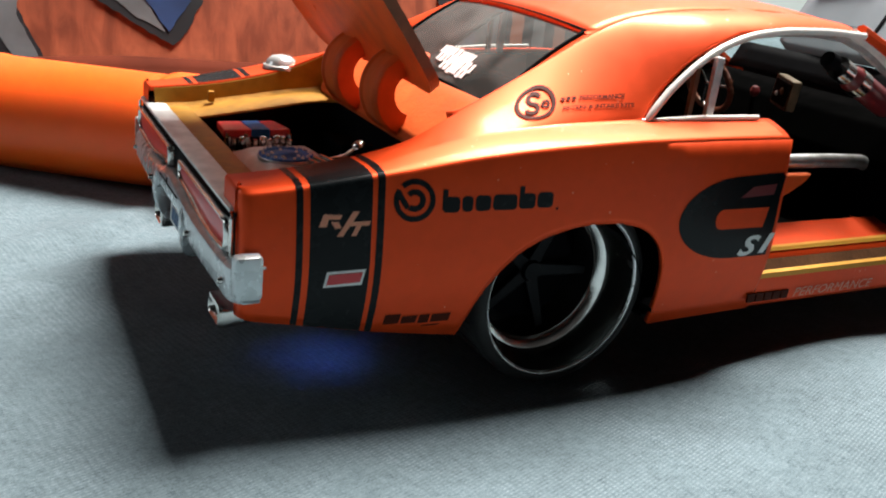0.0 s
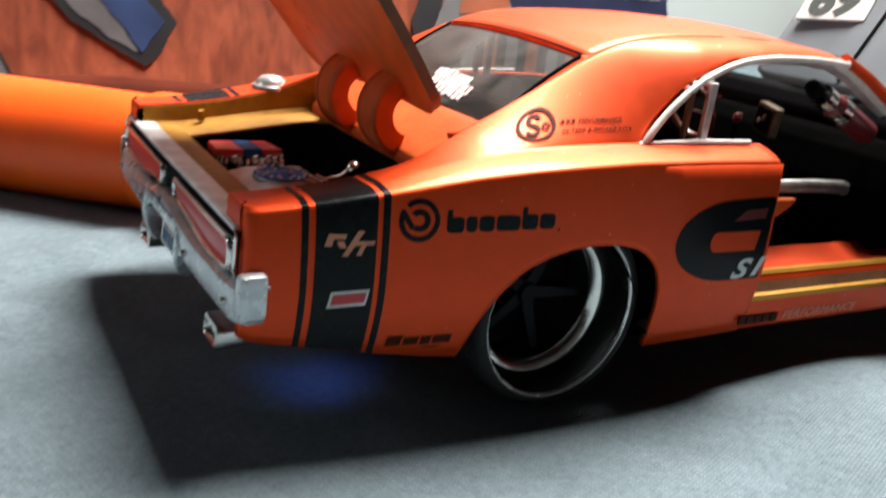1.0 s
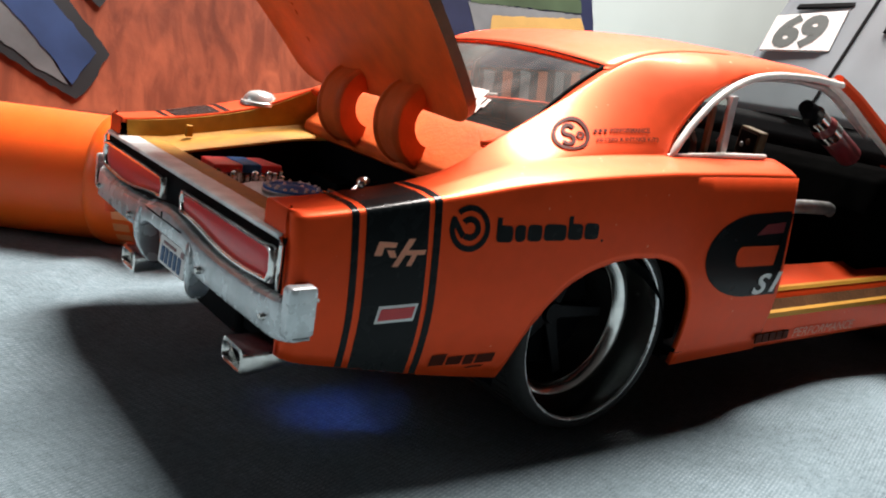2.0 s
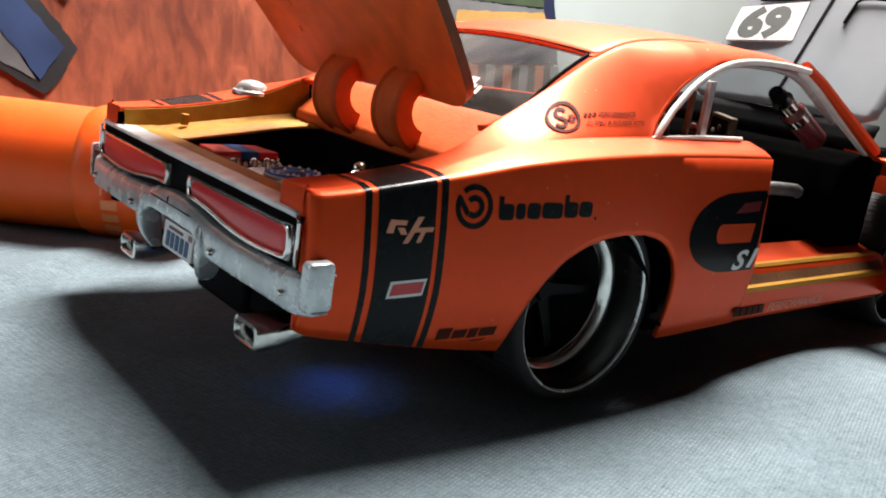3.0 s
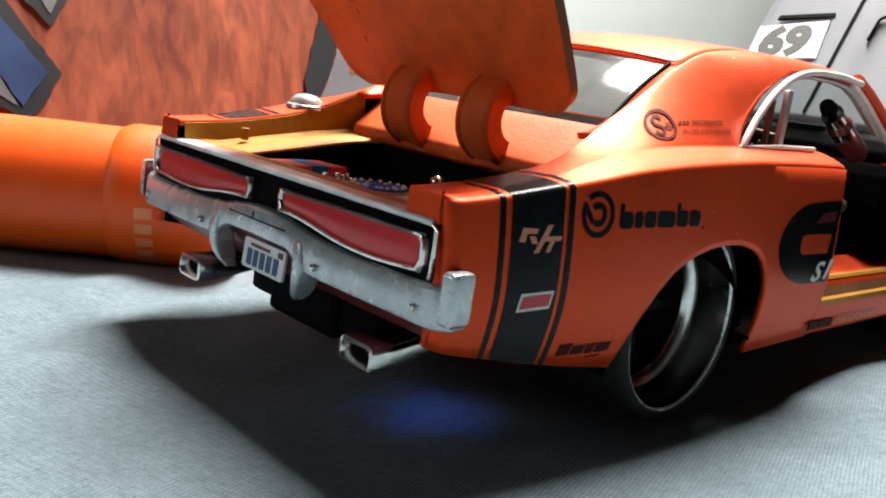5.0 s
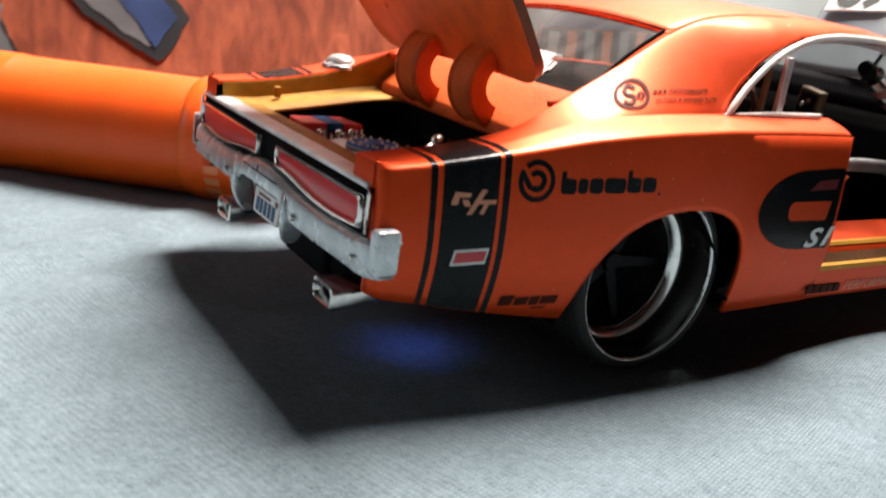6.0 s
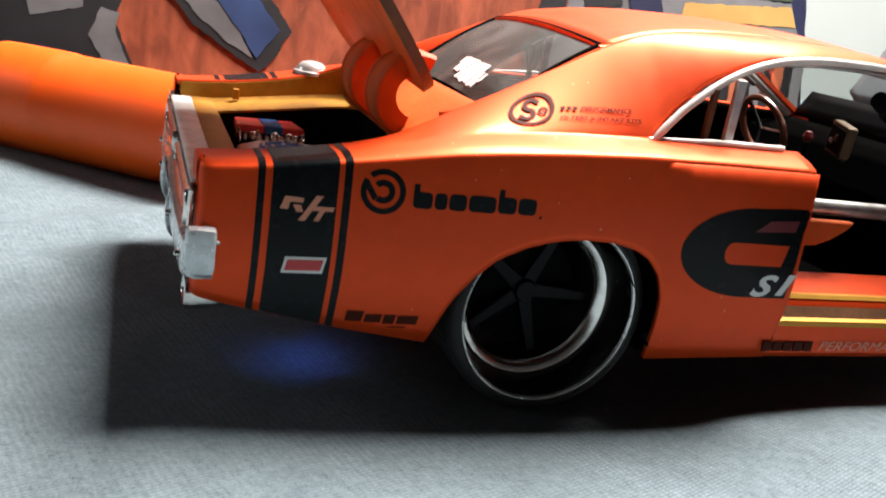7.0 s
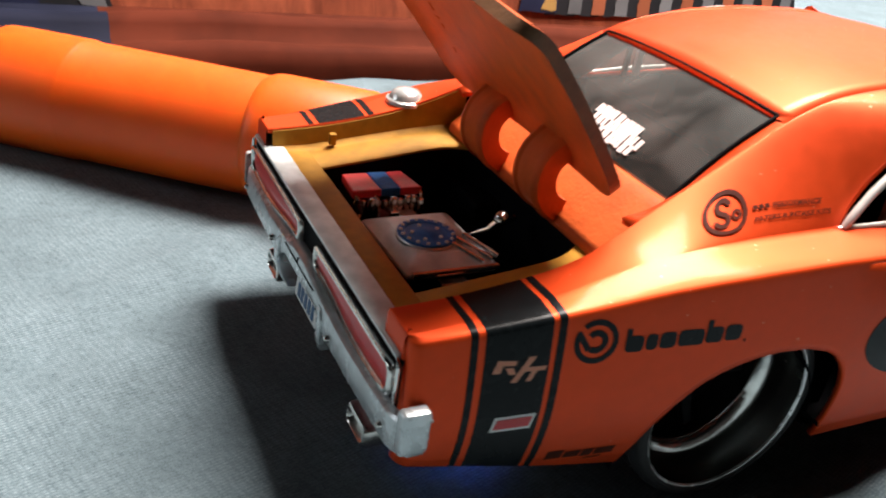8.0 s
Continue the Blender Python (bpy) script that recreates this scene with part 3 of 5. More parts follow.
def build_glass(car):
    bm = bmesh.new()
    rows = []
    for i in range(13):
        s = i / 12
        x, z = 42.6 + 16.6 * s, 42.6 + 12.2 * s + 0.9 * math.sin(math.pi * s)
        w = 21.8 - 0.6 * s
        rows.append([(x - 1.6 * (1 - (y / w) ** 2) * s, y, z + 1.2 * (1 - (y / w) ** 2)) for y in np.linspace(-w, w, 15)])
    grid(bm, rows)
    pane = part("rear_window", bm, GLASS, car, "dusty smoked rear window")
    # black printed edge round the glass
    bm = bmesh.new()
    def edge(s, side):
        x, z, w = 42.6 + 16.6 * s, 42.6 + 12.2 * s + 0.9 * math.sin(math.pi * s), 21.8 - 0.6 * s
        return Vector((x, side * w, z + 0.15))
    for side in (-1, 1):
        tube(bm, [edge(i / 10, side) for i in range(11)], 0.36, 6)
    w = 21.2
    tube(bm, [(59.2 - 1.6 * (1 - (y / w) ** 2), y, 54.9 + 1.2 * (1 - (y / w) ** 2)) for y in np.linspace(-w, w, 15)], 0.42, 6)
    part("window_seal", bm, DARK, pane, "black window seal")
    # worn white sticker at the foot of the window, ragged, with small gaps
    rng = random.Random(9)
    bm = bmesh.new()

    def on_pane(y, s):
        sw = 21.8 - 0.6 * s
        return (42.6 + 16.6 * s - 1.6 * (1 - (y / sw) ** 2) * s - 0.12, y, 42.6 + 12.2 * s + 0.9 * math.sin(math.pi * s) + 1.2 * (1 - (y / sw) ** 2) + 0.17)
    for j, (y0, y1) in enumerate(((-10.2, -1.8), (-10.8, 0.8), (-8.6, 1.8))):
        y = y0
        while y < y1:
            w = rng.uniform(0.7, 1.5)
            s0, s1 = 0.08 + 0.075 * j - rng.uniform(0, 0.02), 0.08 + 0.075 * (j + 1) + rng.uniform(0, 0.015)
            grid(bm, [[on_pane(y, s0), on_pane(y + w, s0)], [on_pane(y + 0.1, s1), on_pane(y + w, s1)]])
            y += w + (0.0 if rng.random() < 0.5 else rng.uniform(0.2, 0.4))
    tagged(part("white_sticker", bm, WHITE, pane, "", 0), "worn ragged white lettering sticker", kind="stuff")
    # windscreen
    bm = bmesh.new()
    grid(bm, [[(115 + 30 * s - 2 * (1 - (y / 29) ** 2), y * (1 + 0.09 * s), 59.4 - 15.5 * s + 1.2 * (1 - (y / 29) ** 2)) for y in np.linspace(-28.6, 28.6, 9)] for s in (0, 0.25, 0.5, 0.75, 1)])
    pane = part("windscreen", bm, CLEAR, car, "clear plastic windscreen")


def build_tail(car):
    """The black lamp panel, its chrome surround, two lamps, and the zinc plate on top."""
    bm = bmesh.new()
    prism(bm, [(-0.2, 24.0), (-0.2, 31.4), (1.6, 31.5), (1.6, 24.0)], -34, 34, "y")
    panel = part("lamp_panel", bm, DARK, car, "black recessed tail panel", 0)
    bm = bmesh.new()
    rows = [[(x, y, z + 0.05 * noise.noise(Vector((y * 0.3, x, 0)))) for y in np.linspace(-33.2, 33.2, 60)] for x, z in ((-0.62, 31.05), (-0.75, 31.3), (-0.72, 31.62), (-0.45, 31.8), (1.2, 31.85), (2.7, 31.8), (3.0, 31.45))]
    grid(bm, rows)
    part("tail_plate", bm, ZINC, car, "scuffed bare zinc strip along the tail", 40, 0.4)
    for sign in (-1, 1):
        def edge(y):
            """Lower and upper edge of the lamp by its distance from the middle."""
            return smooth_line(y, [(4.6, 27.3), (8, 27.1), (12, 26.7), (16, 26.0), (22, 25.6), (28, 25.8), (31.8, 26.3)]), lin(y, [(4.6, 29.3), (14, 29.4), (31.8, 29.5)])
        ys = [4.6 + 27.2 * i / 24 for i in range(25)]
        loop = [(y, edge(y)[1]) for y in ys] + [(32.3, 28.9), (32.4, 27.4)] + [(y, edge(y)[0]) for y in ys[::-1]] + [(4.2, 28.2)]
        bm = bmesh.new()
        cy, cz = 18.4, 28.0
        rows = []
        for grow, x in ((0.0, -0.35), (0.0, -1.1), (0.25, -1.35), (0.6, -1.3), (0.75, -0.9), (0.75, -0.1)):
            rows.append([(x, sign * (y + (1 if y > cy else -1) * grow * (1 if abs(y - cy) > 12.5 else 0.1)), z + (grow if z > cz else -grow) * 0.8) for y, z in loop])
        grid(bm, rows, close=True)
        lamp_ob = part("tail_lamp", bm, CHROME, car, "red tail lamp in a worn chrome frame", 60)
        bm = bmesh.new()
        rows = []
        for y in ys:
            a, b = edge(y)
            rows.append([(-0.75 - 0.25 * math.sin(math.pi * k / 6), sign * y, a + (b - a) * k / 6) for k in range(7)])
        rows.append([(-0.7, sign * 32.3, 27.4 + 1.5 * k / 6) for k in range(7)])
        grid(bm, rows)
        part("red_lens", bm, RED, lamp_ob, "flat translucent red lens", 60)
    # bright edge round the whole panel
    for sign in (-1, 1):
        bm = bmesh.new()
        tube(bm, [(-0.5, sign * 33.4, 31.35), (-0.7, sign * 34.1, 30.6), (-0.75, sign * 34.2, 28), (-0.7, sign * 34.1, 26.2), (-0.4, sign * 33.6, 25.2)], 0.28, 8)
        part("panel_trim", bm, CHROME, car, "worn chrome panel trim")


def build_bumper(car):
    """A wavy chrome bar that rises in the middle over a notch for the number plate, with square wrapped ends."""
    def rear_x(y):
        a = abs(y)
        return -2.0 + 0.45 * (a / 30) ** 2 + 1.6 * max(0, (a - 34) / 4) ** 2
    rows = []
    for k in range(81):
        y = -37.6 + 75.2 * k / 80
        a = abs(y)
        top = smooth_line(a, [(-6, 26.1), (0, 26.3), (4, 26.2), (8, 25.3), (13, 24.7), (20, 24.3), (30, 24.4), (35, 24.7), (42, 25.2)])
        bot = lin(a, [(0, 22.4), (7.5, 22.3), (8.6, 21.9), (10, 20.9), (12.4, 20.2), (16, 20.0), (30, 19.9), (36, 19.8), (38, 20.2)])
        x, mid = rear_x(y), 0.5 * (top + bot)
        dent = 0.06 * noise.noise(Vector((y * 0.25, 1, 0)))
        rows.append([(x + 3.0, y, top + 0.35), (x + 0.95, y, top + 0.12), (x + 0.45, y, top - 0.05), (x + 0.12, y, top - 0.4), (x + 0.02 + dent, y, top - 0.8), (x - 0.1 + dent, y, mid),
                     (x - 0.05 + dent, y, bot + 0.55), (x + 0.05, y, bot + 0.2), (x + 0.35, y, bot), (x + 2.4, y, bot + 0.1)])
    bm = bmesh.new()
    grid(bm, rows)
    bumper = part("rear_bumper", bm, BUMPER, car, "chrome rear bumper with chipped plating", 28, 0.4)
    for sign in (-1, 1):
        # square end that wraps on to the flank
        bm = bmesh.new()
        outline = rounded(-1.15, 2.55, 20.7, 26.8, 0.55, 4)
        rings = [[(x, sign * y, z) for x, z in outline] for y in (36.6, 37.75)]
        rings += [[(0.7 + (x - 0.7) * f, sign * y, 23.75 + (z - 23.75) * f) for x, z in outline] for y, f in ((38.0, 0.96), (38.12, 0.86))]
        vs = grid(bm, rings, close=True)
        bm.faces.new(vs[-1])
        part("bumper_end", bm, BUMPER, bumper, "pale square end of the bumper", 30)
        # horn beside the notch: a flat tapering fin that curls in under the plate
        bm = bmesh.new()
        rows = []
        for z, yc, wide, x0, x1 in ((24.0, 10.2, 0.7, -2.05, 0.4), (23.2, 10.6, 1.0, -2.3, 0.6), (22.0, 10.9, 1.05, -2.45, 1.0), (20.6, 11.0, 1.0, -2.5, 1.2), (19.0, 10.8, 0.95, -2.35, 1.3), (17.6, 10.3, 0.85, -1.95, 1.3), (16.5, 9.6, 0.7, -1.4, 1.2), (15.7, 8.9, 0.4, -0.7, 1.0)):
            xc, deep = (x0 + x1) / 2, (x1 - x0) / 2
            ring = []
            for k in range(20):
                c, q = math.cos(2 * math.pi * k / 20), math.sin(2 * math.pi * k / 20)
                ring.append((xc - deep * math.copysign(abs(c) ** 0.35, c), sign * (yc + wide * math.copysign(abs(q) ** 0.45, q)), z))
            rows.append(ring)
        vs = grid(bm, rows, close=True)
        bm.faces.new(vs[0])
        bm.faces.new(vs[-1])
        part("bumper_guard", bm, BUMPER, bumper, "", 50)
        for y, z, r in ((14.6, 21.6, 0.6), (33.2, 21.9, 0.5)):
            bm = bmesh.new()
            lathe(bm, [(-0.75, 0.05), (-0.65, r * 0.75), (0.2, r)], "x", (rear_x(y), sign * y, z), 16)
            part("bumper_bolt", bm, CHROME, bumper)
    # fine dark seam across the middle of the bar
    bm = bmesh.new()
    box(bm, -2.16, -1.9, -7.2, 7.2, 24.55, 24.7)
    box(bm, -2.16, -1.9, 0.6, 0.75, 24.7, 25.6)
    part("bumper_seam", bm, DARK, bumper, "fine dark seam", 0)
    # number plate: plain bars for its characters
    bm = bmesh.new()
    prism(bm, rounded(-5.2, 5.2, -2.1, 2.1, 0.45), -0.2, 0.2, "x")
    plate = part("number_plate", bm, WHITE, car, "small white number plate with blue bars", 0)
    plate.matrix_local = pose(-0.5 * MM, -0.8 * MM, 19.2 * MM, 0, 4, 0)
    ink = material("plate_ink", (0.03, 0.10, 0.22), 0.5)
    for y in (-3.3, -1.6, 0.1, 1.8, 3.4):
        bm = bmesh.new()
        box(bm, -0.32, -0.15, y - 0.55, y + 0.55, -1.6, 0.7)
        part("plate_bar", bm, ink, plate, smooth=0)
    bm = bmesh.new()
    box(bm, -0.3, -0.15, -1.5, 3.4, 1.1, 1.55)
    part("plate_heading", bm, BROWNRED, plate, smooth=0)
    bm = bmesh.new()
    box(bm, -0.32, -0.15, -4.7, -3.6, 0.95, 1.75)
    part("plate_tag", bm, BROWNRED, plate, smooth=0)


def build_exhaust(car, sign):
    bm = bmesh.new()
    rows = []
    for x, w, h, dz in ((0.6, 2.5, 0.9, 0), (-1.0, 2.6, 1.1, 0), (-1.25, 2.9, 1.35, 0), (-1.1, 3.3, 1.75, 0), (-0.4, 3.5, 1.85, 0), (3, 3.3, 1.7, 0.1), (9, 2.6, 1.5, 0.8), (14, 2.2, 1.3, 1.5)):
        rows.append([(x + 1.4, sign * 21.6 + y - 0.3, 12.3 + dz + z) for y, z in rounded(-w, w, -h, h, min(h * 0.7, 1.0), 4)])
    grid(bm, rows, close=True)
    tip = part("exhaust_tip", bm, CHROME, car, "rectangular chrome exhaust tip", 50)
    bm = bmesh.new()
    prism(bm, [(y + sign * 21.6 - 0.3, z + 12.3) for y, z in rounded(-2.5, 2.5, -0.95, 0.95, 0.5)], 1.7, 1.9, "x")
    part("dark_bore", bm, DARK, tip, smooth=0)


def build_wheel(car, x, sign):
    """A wide tyre on a deep-dish rim with a chrome lip and dark spokes."""
    wheel = new("wheel")
    wheel.parent = car
    wheel.matrix_local = pose(x * MM, sign * 24.0 * MM, 16.1 * MM, 0, 0, 0 if sign < 0 else 180)
    tagged(wheel, "wide wheel with a deep polished rim")
    bm = bmesh.new()
    lathe(bm, [(6, 13.6), (6.5, 15.2), (5.4, 16.0), (-11.2, 16.05), (-12.4, 15.75), (-13.0, 15.1), (-13.1, 14.5), (-12.7, 13.9), (-11.0, 13.7)], "y", n=72, close=True)
    tyre = part("tyre", bm, TYRE, wheel, "dusty black rubber tyre", 40)
    bm = bmesh.new()
    for k in range(60):
        a = 2 * math.pi * k / 60
        box(bm, -0.5, 0.5, -10.5, 4.5, 15.95, 16.18, Matrix.Rotation(a, 4, "Y"))
    part("tread", bm, TYRE, tyre, smooth=0)
    bm = bmesh.new()
    lathe(bm, [(-11.8, 13.6), (-12.6, 13.8), (-12.85, 14.05), (-12.8, 14.3), (-12.3, 14.4), (-11.8, 14.4)], "y", n=72, close=True)
    part("rim_lip", bm, SILVER, wheel, "bright chrome rim lip", 60)
    bm = bmesh.new()
    grid(bm, [[(r * math.cos(2 * math.pi * k / 72), a, r * math.sin(2 * math.pi * k / 72)) for k in range(72)] for a, r in ((-12.5, 13.7), (-11, 13.3), (-8, 12.8), (-6.4, 12.6), (-5.6, 12.2))], close=True)
    part("rim_barrel", bm, BARREL, wheel, "dark polished barrel of the rim", 60)
    bm = bmesh.new()
    lathe(bm, [(-5.8, 10.7), (-6.5, 11.0), (-7.0, 11.7), (-7.2, 12.3), (-6.8, 12.65), (-6.0, 12.6), (-5.4, 11.0)], "y", n=72, close=True)
    part("rim_ring", bm, CHROME, wheel, "polished inner ring", 60)
    for k in range(5):
        bm = bmesh.new()
        for q in prism(bm, [(-1.3, 0), (1.3, 0), (0.8, 10.6), (-0.8, 10.6)], -3.9, -2.6, "y"):
            if q.co.z < 1:
                q.co.y += 1.2
        bmesh.ops.transform(bm, matrix=Matrix.Rotation(2 * math.pi * k / 5 + 0.35, 4, "Y"), verts=bm.verts)
        part("spoke", bm, SMOKE, wheel, "smoked chrome spoke", 0, bevel=0.25)
    bm = bmesh.new()
    lathe(bm, [(-3.6, 0.05), (-3.6, 1.6), (-2.8, 2.0), (0, 2.0)], "y", n=24)
    part("hub_cap", bm, SMOKE, wheel)
    bm = bmesh.new()
    lathe(bm, [(-1.6, 2.0), (-1.6, 9.0), (-0.9, 9.0), (-0.9, 2.0)], "y", n=48, close=True)
    part("brake_disc", bm, DARK, wheel)
    return wheel


def on_side(x, z, lift=0.07):
    return (x, -(side_y(x, z) + lift), z)


def decal(name, outline, mat, parent, label="", lift=0.07, steps=10):
    """A printed shape laid on the car's right flank: an outline in x and z, filled and draped."""
    bm = bmesh.new()
    vs = [bm.verts.new((x, 0, z)) for x, z in outline]
    bm.faces.new(vs)
    xs = [v.co.x for v in vs]
    zs = [v.co.z for v in vs]
    for lo, hi, normal in ((min(xs), max(xs), (1, 0, 0)), (min(zs), max(zs), (0, 0, 1))):
        n = max(1, int((hi - lo) / 1.5))
        for i in range(1, n):
            at = lo + (hi - lo) * i / n
            bmesh.ops.bisect_plane(bm, geom=bm.verts[:] + bm.edges[:] + bm.faces[:], plane_co=Vector(normal) * at, plane_no=normal)
    bmesh.ops.triangulate(bm, faces=bm.faces[:])
    for v in bm.verts:
        v.co = Vector(on_side(v.co.x, v.co.z, lift))
    return part(name, bm, mat, parent, label, 60)


def ring_decal(name, cx, cz, r0, r1, mat, parent, a0=0, a1=360, squash=1.0, label="", place=on_side):
    bm = bmesh.new()
    n = 40
    rows = []
    for r in (r0, r1):
        rows.append([place(cx + r * math.cos(radians(a0 + (a1 - a0) * k / n)), cz + squash * r * math.sin(radians(a0 + (a1 - a0) * k / n))) for k in range(n + 1)])
    grid(bm, rows)
    return part(name, bm, mat, parent, label, 60)


def text_mesh(words, size, place, shear=0.0, bold=0.0):
    """The built-in font as a mesh, draped by place(x, y)."""
    curve = bpy.data.curves.new("words", "FONT")
    curve.body, curve.size, curve.shear, curve.resolution_u, curve.offset = words, size, shear, 3, bold
    ob = new("words", curve)
    me = bpy.data.meshes.new_from_object(ob.evaluated_get(bpy.context.evaluated_depsgraph_get()))
    bpy.data.objects.remove(ob)
    bm = bmesh.new()
    bm.from_mesh(me)
    bpy.data.meshes.remove(me)
    for v in bm.verts:
        v.co = Vector(place(v.co.x, v.co.y))
    return bm


def build_stripes(car, sign):
    """The black band round the tail with its two fine lines, over the flank and the fender top."""
    for x0, x1, name in ((8.9, 17.1, "tail_band"), (7.1, 8.0, "pin_stripe"), (17.8, 18.8, "pin_stripe")):
        bm = bmesh.new()
        rows = []
        for i in range(7):
            x = x0 + (x1 - x0) * i / 6
            zb, zc = low_edge(x), smooth_line(x, CREASE) - 0.7
            r = [(x, side_y(x, zb + (zc - zb) * k / 14) + 0.06, zb + 0.05 + (zc - zb) * k / 14) for k in range(14)]
            r += [(x, y + (0.06 if i < 2 else 0.04 if i < 4 else 0), z + (0 if i < 1 else 0.04 if i < 3 else 0.07)) for i, (y, z) in enumerate(crease_section(x))]
            for k in range(1, 9):
                y, z = sail(x, k / 8.2)
                r.append((x, y, z + 0.07))
            rows.append([(a, sign * b, c) for a, b, c in r])
        grid(bm, rows)
        part(name, bm, BLACK, car, "matt black band printed round the tail" if name == "tail_band" else "", 60)


def build_decals(car):
    # crossed badge: slanted salmon bars
    for pts in (((10.0, 29.9), (10.6, 31.6), (13.0, 31.5), (12.8, 30.9), (11.3, 30.9), (11.0, 29.9)), ((11.6, 30.6), (12.6, 30.6), (13.0, 29.7), (12.1, 29.7)),
                ((12.4, 28.6), (13.2, 28.6), (15.4, 32.0), (14.5, 32.0)), ((14.2, 30.6), (16.9, 30.7), (16.7, 30.1), (14.0, 30.0)), ((15.0, 30.1), (15.7, 30.1), (15.0, 28.7), (14.3, 28.7))):
        decal("badge_bar", pts, PINK, car, "salmon-coloured slanted badge", 0.13)
    decal("flag_badge", ((10.9, 21.4), (16.2, 21.7), (16.6, 24.0), (11.3, 23.7)), WHITE, car, "small red badge with a white edge", 0.12)
    decal("flag_badge", ((11.3, 21.8), (15.9, 22.1), (16.2, 23.6), (11.6, 23.3)), RED, car, "", 0.18)
    # round mark and heavy word, drawn as plain shapes
    ring_decal("round_mark", 22.9, 33.4, 2.2, 2.95, BLACK, car, 148, 492, label="black ring printed on the flank")
    ring_decal("round_mark", 22.9, 33.4, 0.75, 1.55, BLACK, car, -130, 140)
    decal("round_mark", ((20.15, 34.3), (20.75, 34.9), (22.2, 32.7), (21.7, 32.1)), BLACK, car)
    for x, w, tall in ((26.9, 2.6, 1), (29.8, 1.7, 0), (31.8, 2.4, 0), (34.5, 3.8, 0), (38.6, 2.6, 1), (41.5, 2.6, 0)):
        dz = (x - 26.9) * 0.035
        z0, z1 = 31.7 + dz * 0.9, 33.9 + dz
        out = rounded(x, x + w, z0, z1, 0.6, 3)
        decal("word_block", out, BLACK, car, "black block lettering, plain shapes")
        if tall:
            decal("word_block", ((x, z0 + 0.5), (x + 0.75, z0 + 0.5), (x + 0.75, z1 + 1.0), (x, z1 + 1.0)), BLACK, car, "", 0.08)
    ring_decal("round_mark", 44.9, 32.0, 0.02, 0.22, BLACK, car)
    # low dark mark behind the arch
    for x, w, z0, z1, slant in ((20.3, 2.3, 14.7, 16.5, 0.15), (22.9, 2.3, 14.7, 16.1, 0.1), (25.5, 1.6, 14.6, 16.2, 0.1), (26.1, 2.6, 14.0, 14.35, 0.4), (27.4, 2.9, 14.7, 16.2, 0.1)):
        decal("low_mark", ((x, z0), (x + w, z0 + 0.05), (x + w + slant, z1), (x + slant, z1 - 0.1)), PRINT, car, "small dark worn mark")
    # large black oval mark ahead of the arch, cut off by the door gap
    oval = []
    for k in range(33):
        a = radians(90 + 180 * k / 32)
        oval.append((81 + 12.8 * math.cos(a), 29.0 + 7.0 * math.sin(a)))
    oval = [(89.6, 36.4), (86, 36.3)] + oval + [(86, 22.0), (89.2, 22.0), (89.6, 28)]
    decal("oval_mark", oval, BLACK, car, "large black oval printed ahead of the wheel")
    decal("oval_mark", rounded(75.9, 88.8, 27.2, 30.6, 1.5), PAINT, car, "", 0.12)
    decal("oval_mark", ((86.5, 26.0), (88.5, 26.0), (90.0, 36.0), (88.6, 36.0)), BLACK, car, "", 0.16)
    decal("oval_mark", ((80.5, 32.4), (88.6, 32.8), (88.9, 34.6), (83, 34.2)), BROWNRED, car, "", 0.12)
    part("white_letter", text_mesh("S", 5.2, lambda x, y: on_side(82.0 + 1.45 * x, 22.4 + y * 0.92, 0.2), 0.35, 0.16), WHITE, car, "white slanted letter on black", 0)
    decal("white_letter", ((87.0, 22.5), (88.3, 22.5), (90.2, 26.0), (88.9, 26.0)), WHITE, car, "", 0.2)

    # ring and two lines of fine print on the sail, drawn as plain shapes
    def on_sail(x, t, lift=0.14):
        y, z = sail(x, t)
        return (x, -(y + lift), z + lift)

    def in_ring(u, v):
        return on_sail(45.4 + 3.2 * u + 1.7 * v, 0.44 - 0.07 * u + 0.2 * v)
    ring_decal("sail_ring", 0, 0, 0.80, 1.0, PRINT, car, label="dark ring printed on the sail panel", place=in_ring)
    ring_decal("sail_ring", -0.12, 0.28, 0.17, 0.38, PRINT, car, 20, 275, place=in_ring)
    ring_decal("sail_ring", -0.12, -0.28, 0.17, 0.38, PRINT, car, -165, 92, place=in_ring)
    ring_decal("sail_ring", 0.5, 0.0, 0.10, 0.22, PRINT, car, 0, 360, place=in_ring)
    def on_line(x0, t0, x1, t1, wide, tall):
        """Maps a line of type of that width on to the sail, between two places on it."""
        return lambda u, v: on_sail(x0 + (x1 - x0) * u / wide + 0.25 * v, t0 + (t1 - t0) * u / wide + tall * v)
    bm = bmesh.new()
    for k in range(3):
        u = k * 0.95
        grid(bm, [[on_sail(49.8 + u + d, 0.405 - 0.0093 * u + q) for d in (0, 0.7)] for q in (-0.016, 0.018)])
    part("fine_print", bm, PRINT, car, "", 0)
    for words, x0, t0, x1, t1 in (("PERFORMANCE", 52.9, 0.362, 61.0, 0.292), ("FILTERS & INTAKE KITS", 49.4, 0.292, 62.4, 0.205)):
        flat = text_mesh(words, 1.0, lambda u, v: (u, v, 0), 0.0, 0.03)
        wide = max(v.co.x for v in flat.verts)
        place = on_line(x0, t0, x1, t1, wide, 0.05)
        for v in flat.verts:
            v.co = Vector(place(v.co.x, v.co.y))
        part("fine_print", flat, PRINT, car, "small dark line of lettering", 0)


TRIM_STATIONS = [64.3, 64.8, 65.5, 66.4, 67.5, 68.7] + [70 + 1.5 * i for i in range(31)]


